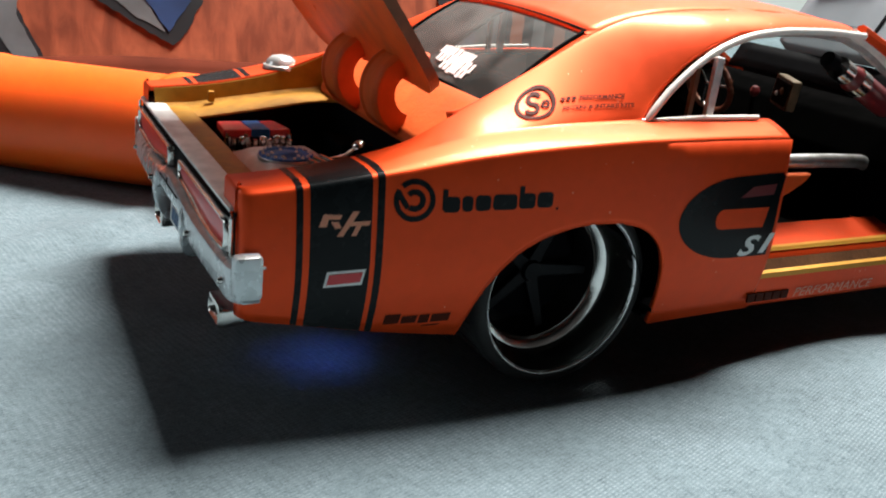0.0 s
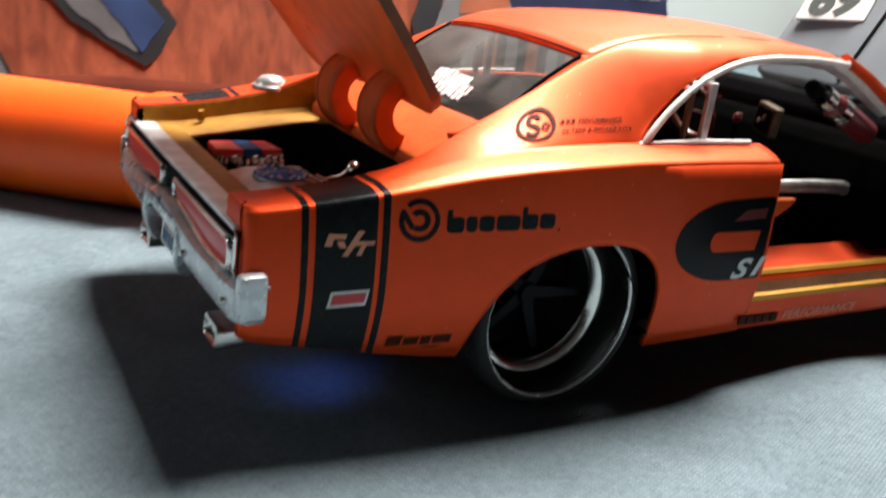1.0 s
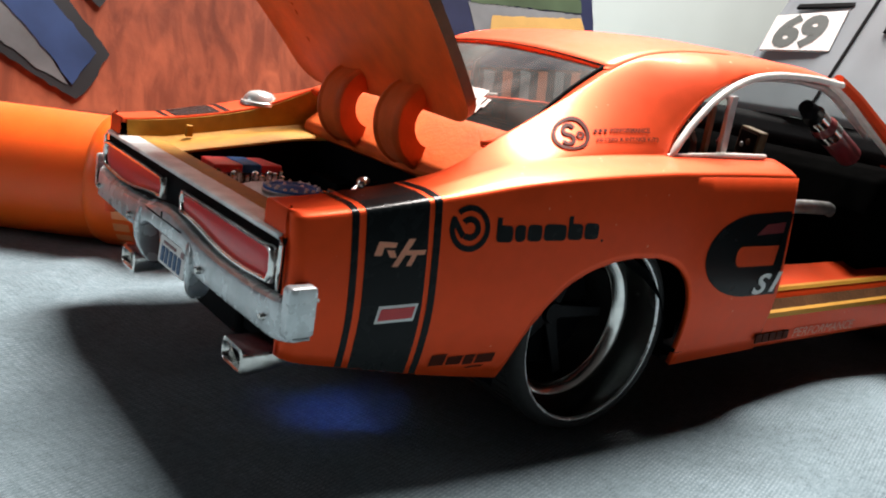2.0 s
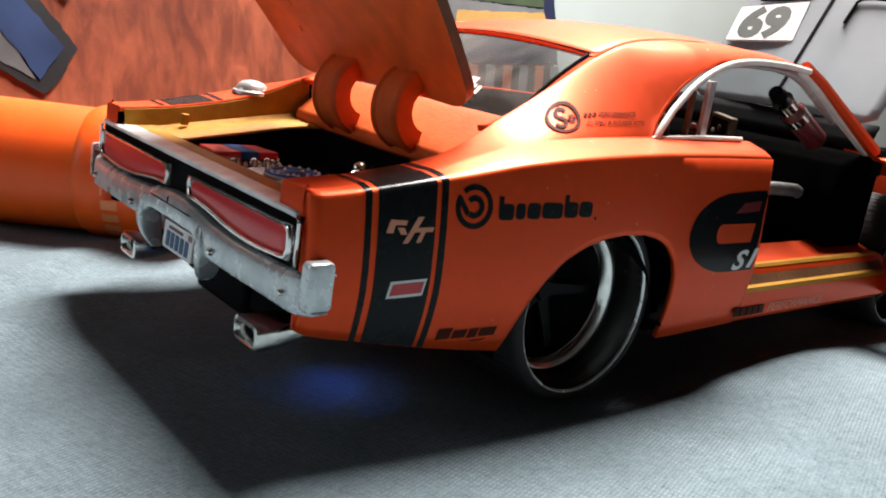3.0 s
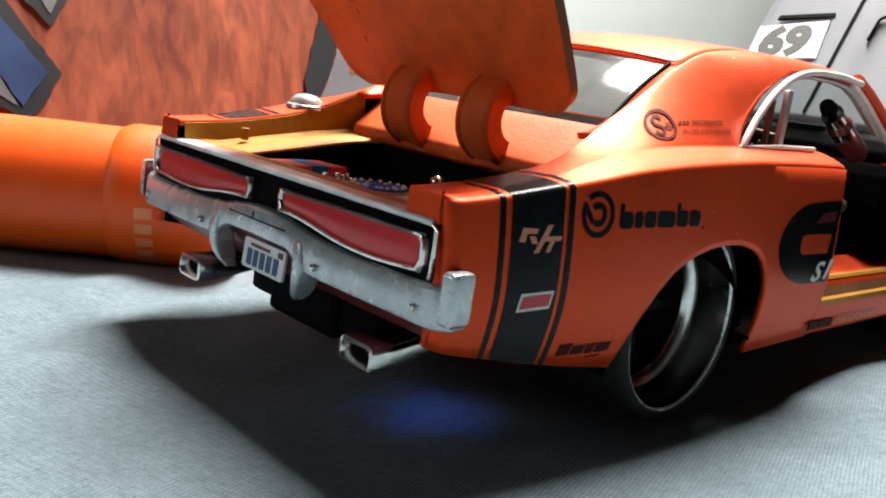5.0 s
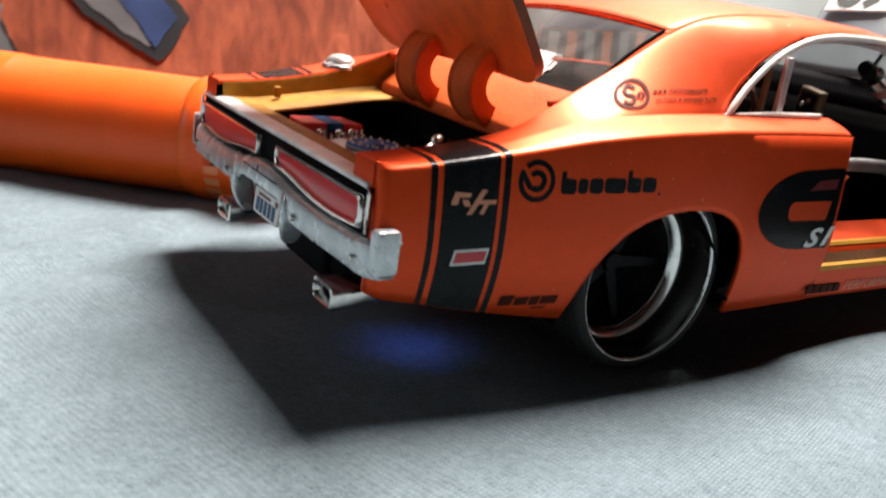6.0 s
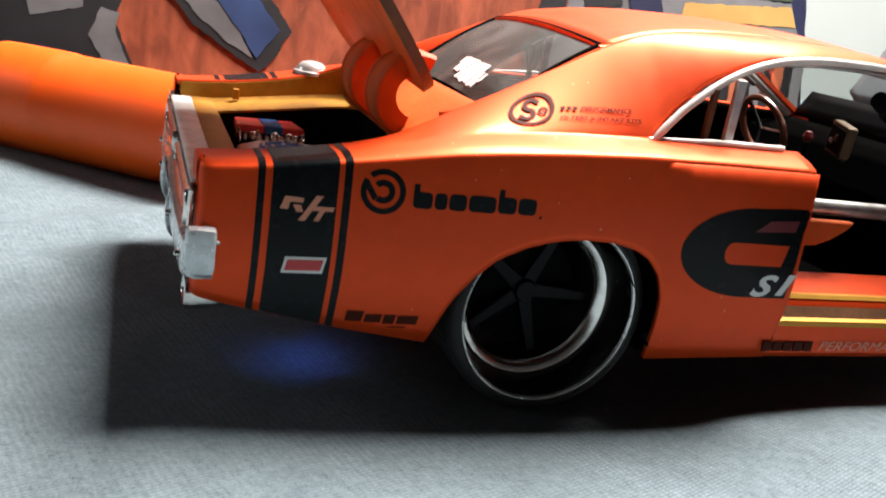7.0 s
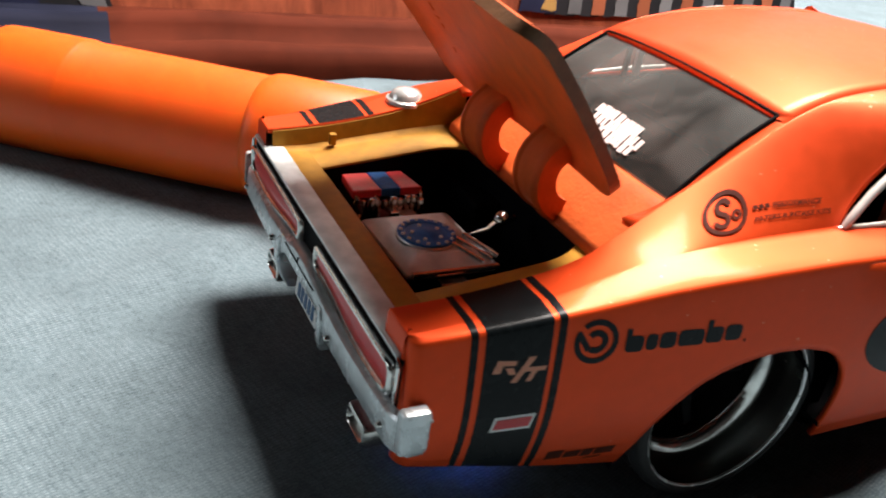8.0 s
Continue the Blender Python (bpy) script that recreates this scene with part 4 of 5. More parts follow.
def build_trim(car):
    """Chrome round the side windows, and the fuel cap."""
    for sign in (-1, 1):
        bm = bmesh.new()
        pts = [(x, sign * (lin(x, WINDOW_Y) + 0.75), smooth_line(max(x, 64.3), WINDOW) - 0.1 if x > 70 else lin(x, WINDOW) - 0.1) for x in TRIM_STATIONS]
        tube(bm, pts, [0.4, 0.55] + [0.62] * (len(TRIM_STATIONS) - 2), 10)
        part("window_trim", bm, TRIM, car, "bright trim round the side window")
        bm = bmesh.new()
        tube(bm, [(63.6, sign * 33.6, 43.3), (75, sign * 34.7, 44.0), (86.5, sign * 35.7, 44.4)], [0.3, 0.5, 0.45], 8)
        part("belt_trim", bm, TRIM, car)
        bm = bmesh.new()
        box(bm, 76.6, 78.2, sign * 33.4 - 0.5, sign * 33.4 + 0.5, 43.0, 53.6)
        part("window_post", bm, SATIN, car, "grey post of the quarter window", 0, bevel=0.2)
        bm = bmesh.new()
        box(bm, 73.4, 74.3, sign * 32.6 - 0.4, sign * 32.6 + 0.4, 43.0, 51.6)
        part("window_post", bm, WORN, car, smooth=0)
        bm = bmesh.new()
        tube(bm, [(113.6, sign * 28.6, 58.4), (121.5, sign * 29.0, 55.2), (130.5, sign * 29.9, 50.6), (145.5, sign * 31.8, 43.0)], 1.0, 8)
        part("pillar_trim", bm, TRIM, car, "bright inner edge of the windscreen pillar")
        bm = bmesh.new()
        tube(bm, [(88, sign * 28.4, 56.4), (96, sign * 28.0, 57.3), (105, sign * 27.8, 57.6), (112, sign * 27.9, 57.3), (117, sign * 28.2, 56.0), (124, sign * 28.6, 52.6), (131, sign * 29.2, 49.0)], [0.3, 0.45, 0.55, 0.7, 0.9, 0.8, 0.6], 8)
        part("header_trim", bm, SATIN, car, "bare metal edge of the inner window frame")
    bm = bmesh.new()
    lathe(bm, [(36.9, 0), (37.0, 3.7), (37.6, 3.6), (37.8, 3.1), (38.6, 2.8), (39.3, 2.0), (39.6, 0.7), (39.65, 0.02)], "z", (25.8, 31.2, 1.3), 28)
    part("fuel_cap", bm, CAP, car, "polished fuel cap on the fender", 40)


def build_cabin(car):
    """Dark cabin seen through the open doorway."""
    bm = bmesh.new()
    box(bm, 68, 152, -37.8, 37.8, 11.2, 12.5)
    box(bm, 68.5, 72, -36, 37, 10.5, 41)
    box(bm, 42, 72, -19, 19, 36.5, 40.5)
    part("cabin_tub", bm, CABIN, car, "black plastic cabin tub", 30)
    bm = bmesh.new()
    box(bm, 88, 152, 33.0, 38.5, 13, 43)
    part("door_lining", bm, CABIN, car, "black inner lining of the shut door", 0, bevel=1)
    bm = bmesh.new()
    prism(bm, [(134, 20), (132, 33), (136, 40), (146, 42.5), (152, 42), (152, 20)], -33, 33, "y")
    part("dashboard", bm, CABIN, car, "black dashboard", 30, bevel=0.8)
    # front seats
    for y in (-16, 16):
        seat = new("seat")
        seat.parent = car
        seat.matrix_local = pose(0, y * MM, 0)
        tagged(seat, "black moulded bucket seat")
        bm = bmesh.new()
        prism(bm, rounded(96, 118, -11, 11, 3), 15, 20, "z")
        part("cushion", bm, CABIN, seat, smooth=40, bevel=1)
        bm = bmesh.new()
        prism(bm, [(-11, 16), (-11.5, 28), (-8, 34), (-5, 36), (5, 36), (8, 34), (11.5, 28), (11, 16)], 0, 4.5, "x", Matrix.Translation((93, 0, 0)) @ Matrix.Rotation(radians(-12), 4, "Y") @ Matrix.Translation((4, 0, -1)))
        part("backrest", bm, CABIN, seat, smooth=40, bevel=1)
    # steering wheel
    bm = bmesh.new()
    m = Matrix.Translation((124, 14, 41)) @ Matrix.Rotation(radians(65), 4, "Y")
    ring = [m @ Vector((7.0 * math.cos(2 * math.pi * k / 32), 7.0 * math.sin(2 * math.pi * k / 32), 0)) for k in range(33)]
    tube(bm, ring, 0.75, 8)
    wheel = part("steering_wheel", bm, material("brown_wood_rim", (0.16, 0.05, 0.025), 0.3, 0, 0.4, 0.3, 300), car, "small brown-rimmed steering wheel")
    bm = bmesh.new()
    for k in range(3):
        a = 2 * math.pi * k / 3 + 0.5
        tube(bm, [m @ Vector((0, 0, -0.6)), m @ Vector((7 * math.cos(a), 7 * math.sin(a), 0))], 0.5, 6)
    part("wheel_spokes", bm, CHROME, wheel, "chrome steering wheel spokes")
    # gold-faced gauge box
    m = Matrix.Translation((126.5, -6.3, 43.0)) @ Matrix.Rotation(radians(-20), 4, "Z") @ Matrix.Rotation(radians(6), 4, "X")
    bm = bmesh.new()
    prism(bm, rounded(-3.7, 3.7, -3.3, 3.3, 0.5), -1.0, 1.2, "x", m)
    gauge = part("gauge_box", bm, material("dull_brass", (0.11, 0.075, 0.04), 0.5, 0.5, 0, 0.4, 500, 0.2), car, "boxed gauge in a dull brass frame", 30, bevel=0.3)
    bm = bmesh.new()
    prism(bm, rounded(-2.9, 2.9, -2.5, 2.5, 0.3), -1.25, -0.9, "x", m)
    face = part("gauge_face", bm, DARK, gauge, "dark gauge face", 0)
    for u, v, r, mat in ((-0.7, 0.4, 0.8, WORN), (1.3, -0.6, 0.6, SATIN)):
        bm = bmesh.new()
        lathe(bm, [(-1.6, 0.05), (-1.55, r * 0.7), (-1.25, r)], "x", (0, 0, 0), 14)
        bmesh.ops.transform(bm, matrix=m @ Matrix.Translation((0, u, v)), verts=bm.verts)
        part("dial", bm, mat, face)
    bm = bmesh.new()
    lathe(bm, [(-1.2, 0.05), (-1.0, 0.6), (0, 1.0), (1.0, 0.6), (1.2, 0.05)], "z", (128, -7.0, 39.7), 14)
    part("chrome_button", bm, CHROME, car)
    bm = bmesh.new()
    lathe(bm, [(-1.2, 0.05), (-1.0, 0.7), (0, 1.1), (1.0, 0.7), (1.2, 0.05)], "z", (123, -1.1, 42.2), 14)
    part("gear_knob", bm, BROWNRED, car, "small maroon gear knob")
    bm = bmesh.new()
    tube(bm, [(123, -1.1, 41), (124, -1, 30), (125, -1, 14)], 0.6, 8)
    part("gear_lever", bm, DARK, car)
    # red bottle with chrome bands beside the pillar
    a, b = Vector((136, -25, 43.6)), Vector((113.2, -25, 53.2))
    bm = bmesh.new()
    tube(bm, [a, a.lerp(b, 0.08), a.lerp(b, 0.62), a.lerp(b, 0.74), a.lerp(b, 0.78)], [1.2, 2.5, 2.5, 1.9, 0.9], 16)
    bottle = part("red_bottle", bm, BROWNRED, car, "maroon gas bottle with chrome straps", 40)
    for s in (0.5, 0.72):
        bm = bmesh.new()
        tube(bm, [a.lerp(b, s), a.lerp(b, s + 0.12)], 2.65 if s < 0.6 else 2.25, 16)
        part("strap", bm, CHROME, bottle, smooth=40)
    bm = bmesh.new()
    tube(bm, [a.lerp(b, 0.78), a.lerp(b, 0.9), a.lerp(b, 0.92), a.lerp(b, 1.0)], [0.9, 0.9, 1.8, 1.5], 12)
    part("valve", bm, DARK, bottle, smooth=40)
    # bare metal rail across the doorway, sill and floor
    bm = bmesh.new()
    tube(bm, [(88, -25, 33.3), (104, -25, 33.3), (122, -25, 33.2), (131, -25, 32.8), (137, -25, 31.0), (140.5, -25, 27), (141.5, -25, 20)], 1.45, 12)
    part("cage_rail", bm, SATIN, car, "grey metal rail in the doorway")
    bm = bmesh.new()
    prism(bm, [(93, 31.6), (113.5, 31.6), (112, 30.0), (109, 28.2), (106, 27.0), (93, 26)], -28.5, -26.5, "y")
    part("seat_side", bm, INNER, car, "orange edge behind the rail", 0, bevel=0.5)
    bm = bmesh.new()
    rows = []
    for x in [90.3 + 2.5 * i for i in range(26)]:
        rows.append([(x, -38.8, 10.6), (x, -40.4, 12.0), (x, -41.0, 15.0), (x, -40.9, 17.2), (x, -40.2, 17.9), (x, -39.2, 18.0), (x, -38.8, 19.6), (x, -38.0, 20.6), (x, -36.8, 20.9), (x, -34.8, 21.0), (x, -30, 22.6)])
    grid(bm, rows)
    part("door_sill", bm, PAINT, car, "orange door sill", 30)
    for z0, y0, z1, y1 in ((17.0, -41.05, 18.15, -40.2), (20.7, -38.1, 21.15, -36.6)):
        bm = bmesh.new()
        grid(bm, [[(x, y0 - 0.05, z0 + 0.02), (x, (y0 + y1) / 2 - 0.3, (z0 + z1) / 2 + 0.3), (x, y1, z1 + 0.04)] for x in [90.6 + 2.5 * i for i in range(25)]])
        part("sill_strip", bm, YELLOW, car, "polished gold strip on the sill")
    bm = bmesh.new()
    grid(bm, [[(x, -40.3, 18.05), (x, -38.95, 19.7)] for x in [90.6 + 2.5 * i for i in range(25)]])
    part("sill_step", bm, WORN, car, "dull brown step of the sill")
    part("sill_word", text_mesh("PERFORMANCE", 2.7, lambda x, y: (100.0 + 1.15 * x, -41.15, 12.7 + 0.9 * y), 0.3), material("faded_print", (0.62, 0.30, 0.22), 0.6, 0, 0, 0.15, 500), car, "faded pale word on the sill", 0)
    for k in range(5):
        bm = bmesh.new()
        box(bm, 88.6 + 2.1 * k, 90.3 + 2.1 * k, -41.2, -40.9, 12.6, 14.2)
        part("sill_mark", bm, PRINT, car, smooth=0)


def build_chassis(car):
    bm = bmesh.new()
    prism(bm, rounded(8, 200, -19, 19, 6), 10.5, 15.5, "z")
    under = bmesh.new()
    box(under, 67.5, 153, -40.2, 40.2, 12.7, 13.4)
    part("floor_pan", under, DARK, car, "black floor pan", 0)
    part("chassis", bm, DARK, car, "black plastic chassis", 30)
    bm = bmesh.new()
    box(bm, 7, 22, -8.5, 8.5, 8.8, 16)
    part("fuel_tank", bm, DARK, car, "black plastic tank under the tail", 0, bevel=1)
    for x in (51.8, 171.5):
        bm = bmesh.new()
        tube(bm, [(x, -23, 16.1), (x, 23, 16.1)], 1.5, 12)
        part("axle", bm, DARK, car)
    for x in (50, 171.5):
        for sign in (-1, 1):
            bm = bmesh.new()
            rows = []
            for i in range(17):
                a = math.pi * i / 16
                rows.append([(x + 18.2 * math.cos(a), sign * 37.4, 10.5 + 18.6 * math.sin(a)), (x + 18.2 * math.cos(a), sign * 20, 10.5 + 18.6 * math.sin(a))])
            grid(bm, rows)
            part("wheel_housing", bm, DARK, car, "black inner wheel arch", 60)
            bm = bmesh.new()
            prism(bm, [(x + 18.2 * math.cos(math.pi * i / 16), 10.5 + 18.6 * math.sin(math.pi * i / 16)) for i in range(17)], sign * 19.6, sign * 20, "y")
            part("wheel_housing", bm, DARK, car, smooth=0)


def build_door(car):
    """The right-hand door, swung wide open on its front edge."""
    door = new("door")
    door.parent = car
    door.matrix_local = pose(151 * MM, -40.5 * MM, 0, 0, 0, 62)
    tagged(door, "open orange car door seen on its edge")
    bm = bmesh.new()
    prism(bm, [(0, 13), (-58, 12), (-60, 25), (-59, 38), (-56, 42.5), (-3, 42.5), (0, 40)], -1.2, 1.2, "y")
    part("door_skin", bm, PAINT, door, smooth=30, bevel=0.6)
    bm = bmesh.new()
    prism(bm, rounded(-55, -4, 15, 40, 3), 1.2, 2.6, "y")
    part("door_card", bm, DARK, door, smooth=30, bevel=0.4)


def build_bonnet(car):
    """The bare grey bonnet, raised on its hinges at the windscreen, with a race number."""
    bonnet = new("bonnet")
    bonnet.parent = car
    bonnet.matrix_local = pose(146.3 * MM, 0, 43.0 * MM, 0, -56.4, 0)
    tagged(bonnet, "raised plain grey bonnet with a white race number plate")
    bm = bmesh.new()
    rows = []
    for i in range(25):
        s = 7.6 + 50.4 * i / 24
        lo, hi = -29.5 + 3.5 * max(0, (10.1 - s) / 2.5) ** 2, 20.8 - 3.5 * max(0, (10.1 - s) / 2.5) ** 2
        rows.append([(s, lo + (hi - lo) * k / 20, 0.9 * math.sin(math.pi * k / 20) + (0.5 if 8 <= k <= 12 else 0)) for k in range(21)])
    grid(bm, rows)
    part("bonnet_skin", bm, GREYBLUE, bonnet, "bare grey plastic", 30, 1.2)
    top = lambda y: 0.9 * math.sin(math.pi * (y + 29.5) / 50.3) + 0.12
    bm = bmesh.new()
    box(bm, 10, 58, -4.3, -3.6, 1.2, 1.75)
    part("bonnet_crease", bm, DARK, bonnet, "dark centre seam", 0)
    bm = bmesh.new()
    prism(bm, [(39.4, 16.2), (40.6, 15.8), (42.4, 1.4), (41.2, 1.0)], 0.6, 1.5, "z")
    part("bonnet_slot", bm, DARK, bonnet, "dark air slot", 0)
    bm = bmesh.new()
    tube(bm, [(34, -10.2, 1.6), (40.5, -10.4, 1.6), (41.6, -11.4, 1.6), (42.0, -14, 1.5), (42.0, -22, 1.2)], 0.4, 6)
    part("bonnet_slot", bm, DARK, bonnet)
    bm = bmesh.new()
    prism(bm, [(25.0, 18.8), (27.0, 0.2), (39.6, 1.7), (36.2, 19.9)], 0.9, 1.65, "z")
    plate = part("number_panel", bm, WHITE, bonnet, "white race number panel", 0)
    across, along = Vector((0.13, -1, 0)).normalized(), Vector((1, 0.09, 0)).normalized()
    corner = Vector((26.6, 16.8, 1.72))
    part("race_number", text_mesh("69", 12.6, lambda x, y: corner + across * (x * 1.02) + along * (y * 1.04), 0.0, 0.7), material("number_ink", (0.05, 0.065, 0.06), 0.6, 0, 0, 0.2, 300), plate, "dark grey race number", 0)
    bm = bmesh.new()
    box(bm, 147, 151, -34, 34, 38, 44.2)
    part("cowl", bm, DARK, car, "black cowl panel under the windscreen", 0, bevel=0.6)
    bm = bmesh.new()
    grid(bm, [[(q, y, 0.4 * math.cos(y / 20)) for y in np.linspace(-31, 31, 15)] for q in (0.5, 3, 5, 7.4)])
    part("hinge_panel", bm, DARK, bonnet, "black hinge panel at the foot of the bonnet", 40, 1.0)
    bm = bmesh.new()
    box(bm, 151, 197, -25, 25, 18, 21)
    part("engine_bay", bm, DARK, car, "black engine bay floor", 0)
    bm = bmesh.new()
    box(bm, 160, 186, -10, 10, 21, 33)
    part("engine", bm, SATIN, car, "cast engine block", 0, bevel=1.5)


def build_sound(car):
    """The chrome amplifier and the blue loudspeaker in the boot."""
    amp = new("amplifier")
    amp.parent = car
    amp.matrix_local = pose(15.5 * MM, 14.8 * MM, 28.4 * MM, 0, 0, 2)
    tagged(amp, "red and blue amplifier on chrome feet")
    red = material("amp_red", (0.90, 0.045, 0.055), 0.35, 0.0, 0.2, 0.15, 600)
    for x0, x1, mat, name in ((-6.0, -1.0, red, "cover"), (-1.0, 2.4, BLUE, "stripe"), (2.4, 6.2, red, "cover")):
        bm = bmesh.new()
        prism(bm, [(x0, -3.4), (x1, -3.4), (x1 - (0.9 if x1 > 5 else 0), 3.3), (x0 + (0.6 if x0 < -5 else 0), 3.3)], 0.9, 2.3 + (0.06 if name == "stripe" else 0), "z")
        part(name, bm, mat, amp, "blue stripe" if name == "stripe" else "glossy red cover", 0, bevel=0.25)
    bm = bmesh.new()
    prism(bm, rounded(-5.9, 6.0, -3.6, 3.0, 0.8), -6, 0.9, "z")
    part("base", bm, DARK, amp, "black base", 30, bevel=0.3)
    rng = random.Random(4)
    for k in range(10):
        bm = bmesh.new()
        r = rng.uniform(0.45, 0.75)
        lathe(bm, [(-1.4, r * 0.7), (-0.3, r), (0.4, r), (0.9, r * 0.8), (1.1, r * 0.1)], "z", (-5.7 + 1.27 * k, -4.3 - 0.5 * rng.random(), rng.uniform(-0.4, 0.7)), 12)
        part("terminal", bm, CHROME, amp)
    for x, y in ((-5.6, -4.6), (-2.4, -5.0), (5.9, -3.6), (6.2, -1.8)):
        bm = bmesh.new()
        tube(bm, [(x, y + 0.6, 1.6), (x, y, 1.3), (x + 0.1, y - 0.1, -1.2), (x + 0.5, y - 0.6, -1.6)], [0.35, 0.5, 0.45, 0.4], 8)
        part("foot", bm, CHROME, amp)
    for x0, x1, z, mat in ((-2.2, -0.6, -0.6, BROWNRED), (-0.4, 1.2, -0.3, CHROME), (1.3, 4.4, -1.0, SATIN)):
        bm = bmesh.new()
        box(bm, x0, x1, -6.6, -4.6, z - 1.0, z)
        part("socket", bm, mat, amp, "small socket block", 0, bevel=0.25)
    sub = new("loudspeaker")
    sub.parent = car
    sub.matrix_local = pose(17.3 * MM, -2.2 * MM, 27.9 * MM, 0, 0, 2)
    tagged(sub, "round blue loudspeaker on a silver plate")
    bm = bmesh.new()
    rows = [[(x, y, z) for x, y in rounded(-w, w, -h, h, 0.8)] for w, h, z in ((7.2, 8.6, -0.5), (7.45, 8.9, -0.45), (7.6, 9.0, -0.1), (7.4, 8.8, 0.25), (4.9, 6.1, 1.75), (4.7, 5.9, 1.8))]
    vs = grid(bm, rows, close=True)
    bm.faces.new(vs[-1])
    bm.faces.new(vs[0])
    part("plate", bm, ZINC, sub, "bevelled silver plate", 18)
    bm = bmesh.new()
    prism(bm, rounded(-4.2, 4.2, -5.2, 5.2, 1.0), -9.2, -0.5, "z")
    part("box", bm, DARK, sub, "black box under the plate", 30)
    bm = bmesh.new()
    box(bm, -2.6, 1.8, -10.6, -8.7, -1.6, -0.9)
    box(bm, -2.0, 0.6, -10.4, -8.9, -2.6, -1.5)
    part("bracket", bm, CHROME, sub, "chrome bracket on the edge of the plate", 0, bevel=0.2)
    bm = bmesh.new()
    lathe(bm, [(1.5, 4.6), (2.0, 4.65), (2.2, 4.5)], "z", (-1.0, -0.9, 0), 40)
    part("rim", bm, SATIN, sub, "pale rim of the speaker", 40)
    bm = bmesh.new()
    lathe(bm, [(2.1, 4.5), (2.45, 4.45), (2.55, 4.25), (2.5, 3.4), (2.35, 3.3), (2.35, 1.7), (2.6, 1.4), (2.75, 0.05)], "z", (-1.0, -0.9, 0), 40)
    part("cone", bm, BLUE, sub, "dark blue speaker cone", 40)
    for k in range(16):
        a = 2 * math.pi * k / 16
        bm = bmesh.new()
        lathe(bm, [(2.35, 0.3), (2.75, 0.27), (2.9, 0.03)], "z", (-1.0 + 3.95 * math.cos(a), -0.9 + 3.95 * math.sin(a), 0), 8)
        part("rivet", bm, WHITE, sub)
    for k in range(5):
        a = 2 * math.pi * k / 5 + 0.4
        bm = bmesh.new()
        lathe(bm, [(2.2, 0.3), (2.6, 0.28), (2.7, 0.03)], "z", (-1.0 + 2.3 * math.cos(a), -0.9 + 2.3 * math.sin(a), 0), 8)
        part("rivet", bm, WHITE, sub)
    for x0, y0, x1, y1 in ((3.0, -3.2, 6.6, -8.0), (1.6, -4.4, 4.8, -8.6), (4.6, -2.0, 8.0, -7.4)):
        bm = bmesh.new()
        tube(bm, [(x0, y0, 2.2), (x1, y1, 1.0)], 0.4, 8)
        part("strut", bm, CHROME, sub)
    bm = bmesh.new()
    tube(bm, [(-6.8, -9.0, 0.3), (7.2, -9.0, 0.3), (7.6, -8.6, -1.0), (7.6, -8.6, -5)], 0.5, 8)
    part("edge_rod", bm, CHROME, sub)
    knob = new("chrome_knob")
    knob.parent = car
    knob.matrix_local = pose(30.2 * MM, -1.2 * MM, 30.7 * MM)
    tagged(knob, "chrome knob on a wire")
    bm = bmesh.new()
    lathe(bm, [(-1.4, 0.05), (-1.35, 0.55), (-0.8, 1.1), (0, 1.3), (0.8, 1.05), (1.2, 0.7), (2.2, 0.6), (2.3, 0.05)], "x", (0, 0, 0), 20)
    part("ball", bm, CHROME, knob, smooth=40)
    bm = bmesh.new()
    tube(bm, [(-1.5, -0.3, -0.6), (-3, -0.9, -1.3), (-6, -1.2, -1.6), (-9, -1.4, -2)], [0.5, 0.45, 0.2, 0.2], 8)
    part("wire", bm, CHROME, knob)
    bm = bmesh.new()
    box(bm, 30.5, 39, 8, 20, 19, 28.5)
    part("battery_box", bm, DARK, car, "black box in the boot", 0, bevel=0.5)
    # white bar modelled in place of a highlight on the black lining
    bm = bmesh.new()
    prism(bm, rounded(29.6, 33.2, 30.0, 30.8, 0.35), 21.5, 22.1, "y")
    part("lining_glint", bm, WHITE, car, "small white bar standing in for a highlight on the boot lining", 0)


def build_underglow(car):
    """An unseen blue emitter, added and shrouded under the tail, tints the cloth below."""
    tilt = Matrix.Translation((19, -21.4, 13.6)) @ Matrix.Rotation(radians(16), 4, "X")
    bm = bmesh.new()
    lathe(bm, [(-2.0, 1.5), (-2.0, 1.9), (1.6, 1.9), (1.6, 1.5)], "z", n=24, close=True)
    bmesh.ops.transform(bm, matrix=tilt, verts=bm.verts)
    part("glow_shroud", bm, DARK, car, "black shroud added to narrow the blue glow", 40)
    bm = bmesh.new()
    lathe(bm, [(0.2, 0.05), (0.2, 1.45), (1.4, 1.45), (1.4, 0.05)], "z", n=24)
    bmesh.ops.transform(bm, matrix=tilt, verts=bm.verts)
    m = bpy.data.materials.new("blue_glow_source")
    m.use_nodes = True
    p = m.node_tree.nodes["Principled BSDF"]
    p.inputs["Base Color"].default_value = (0.02, 0.05, 0.3, 1)
    p.inputs["Emission Color"].default_value = (0.08, 0.2, 1.0, 1)
    p.inputs["Emission Strength"].default_value = 46.0
    part("blue_glow_source", bm, m, car, "unseen blue emitter added under the tail", 30)


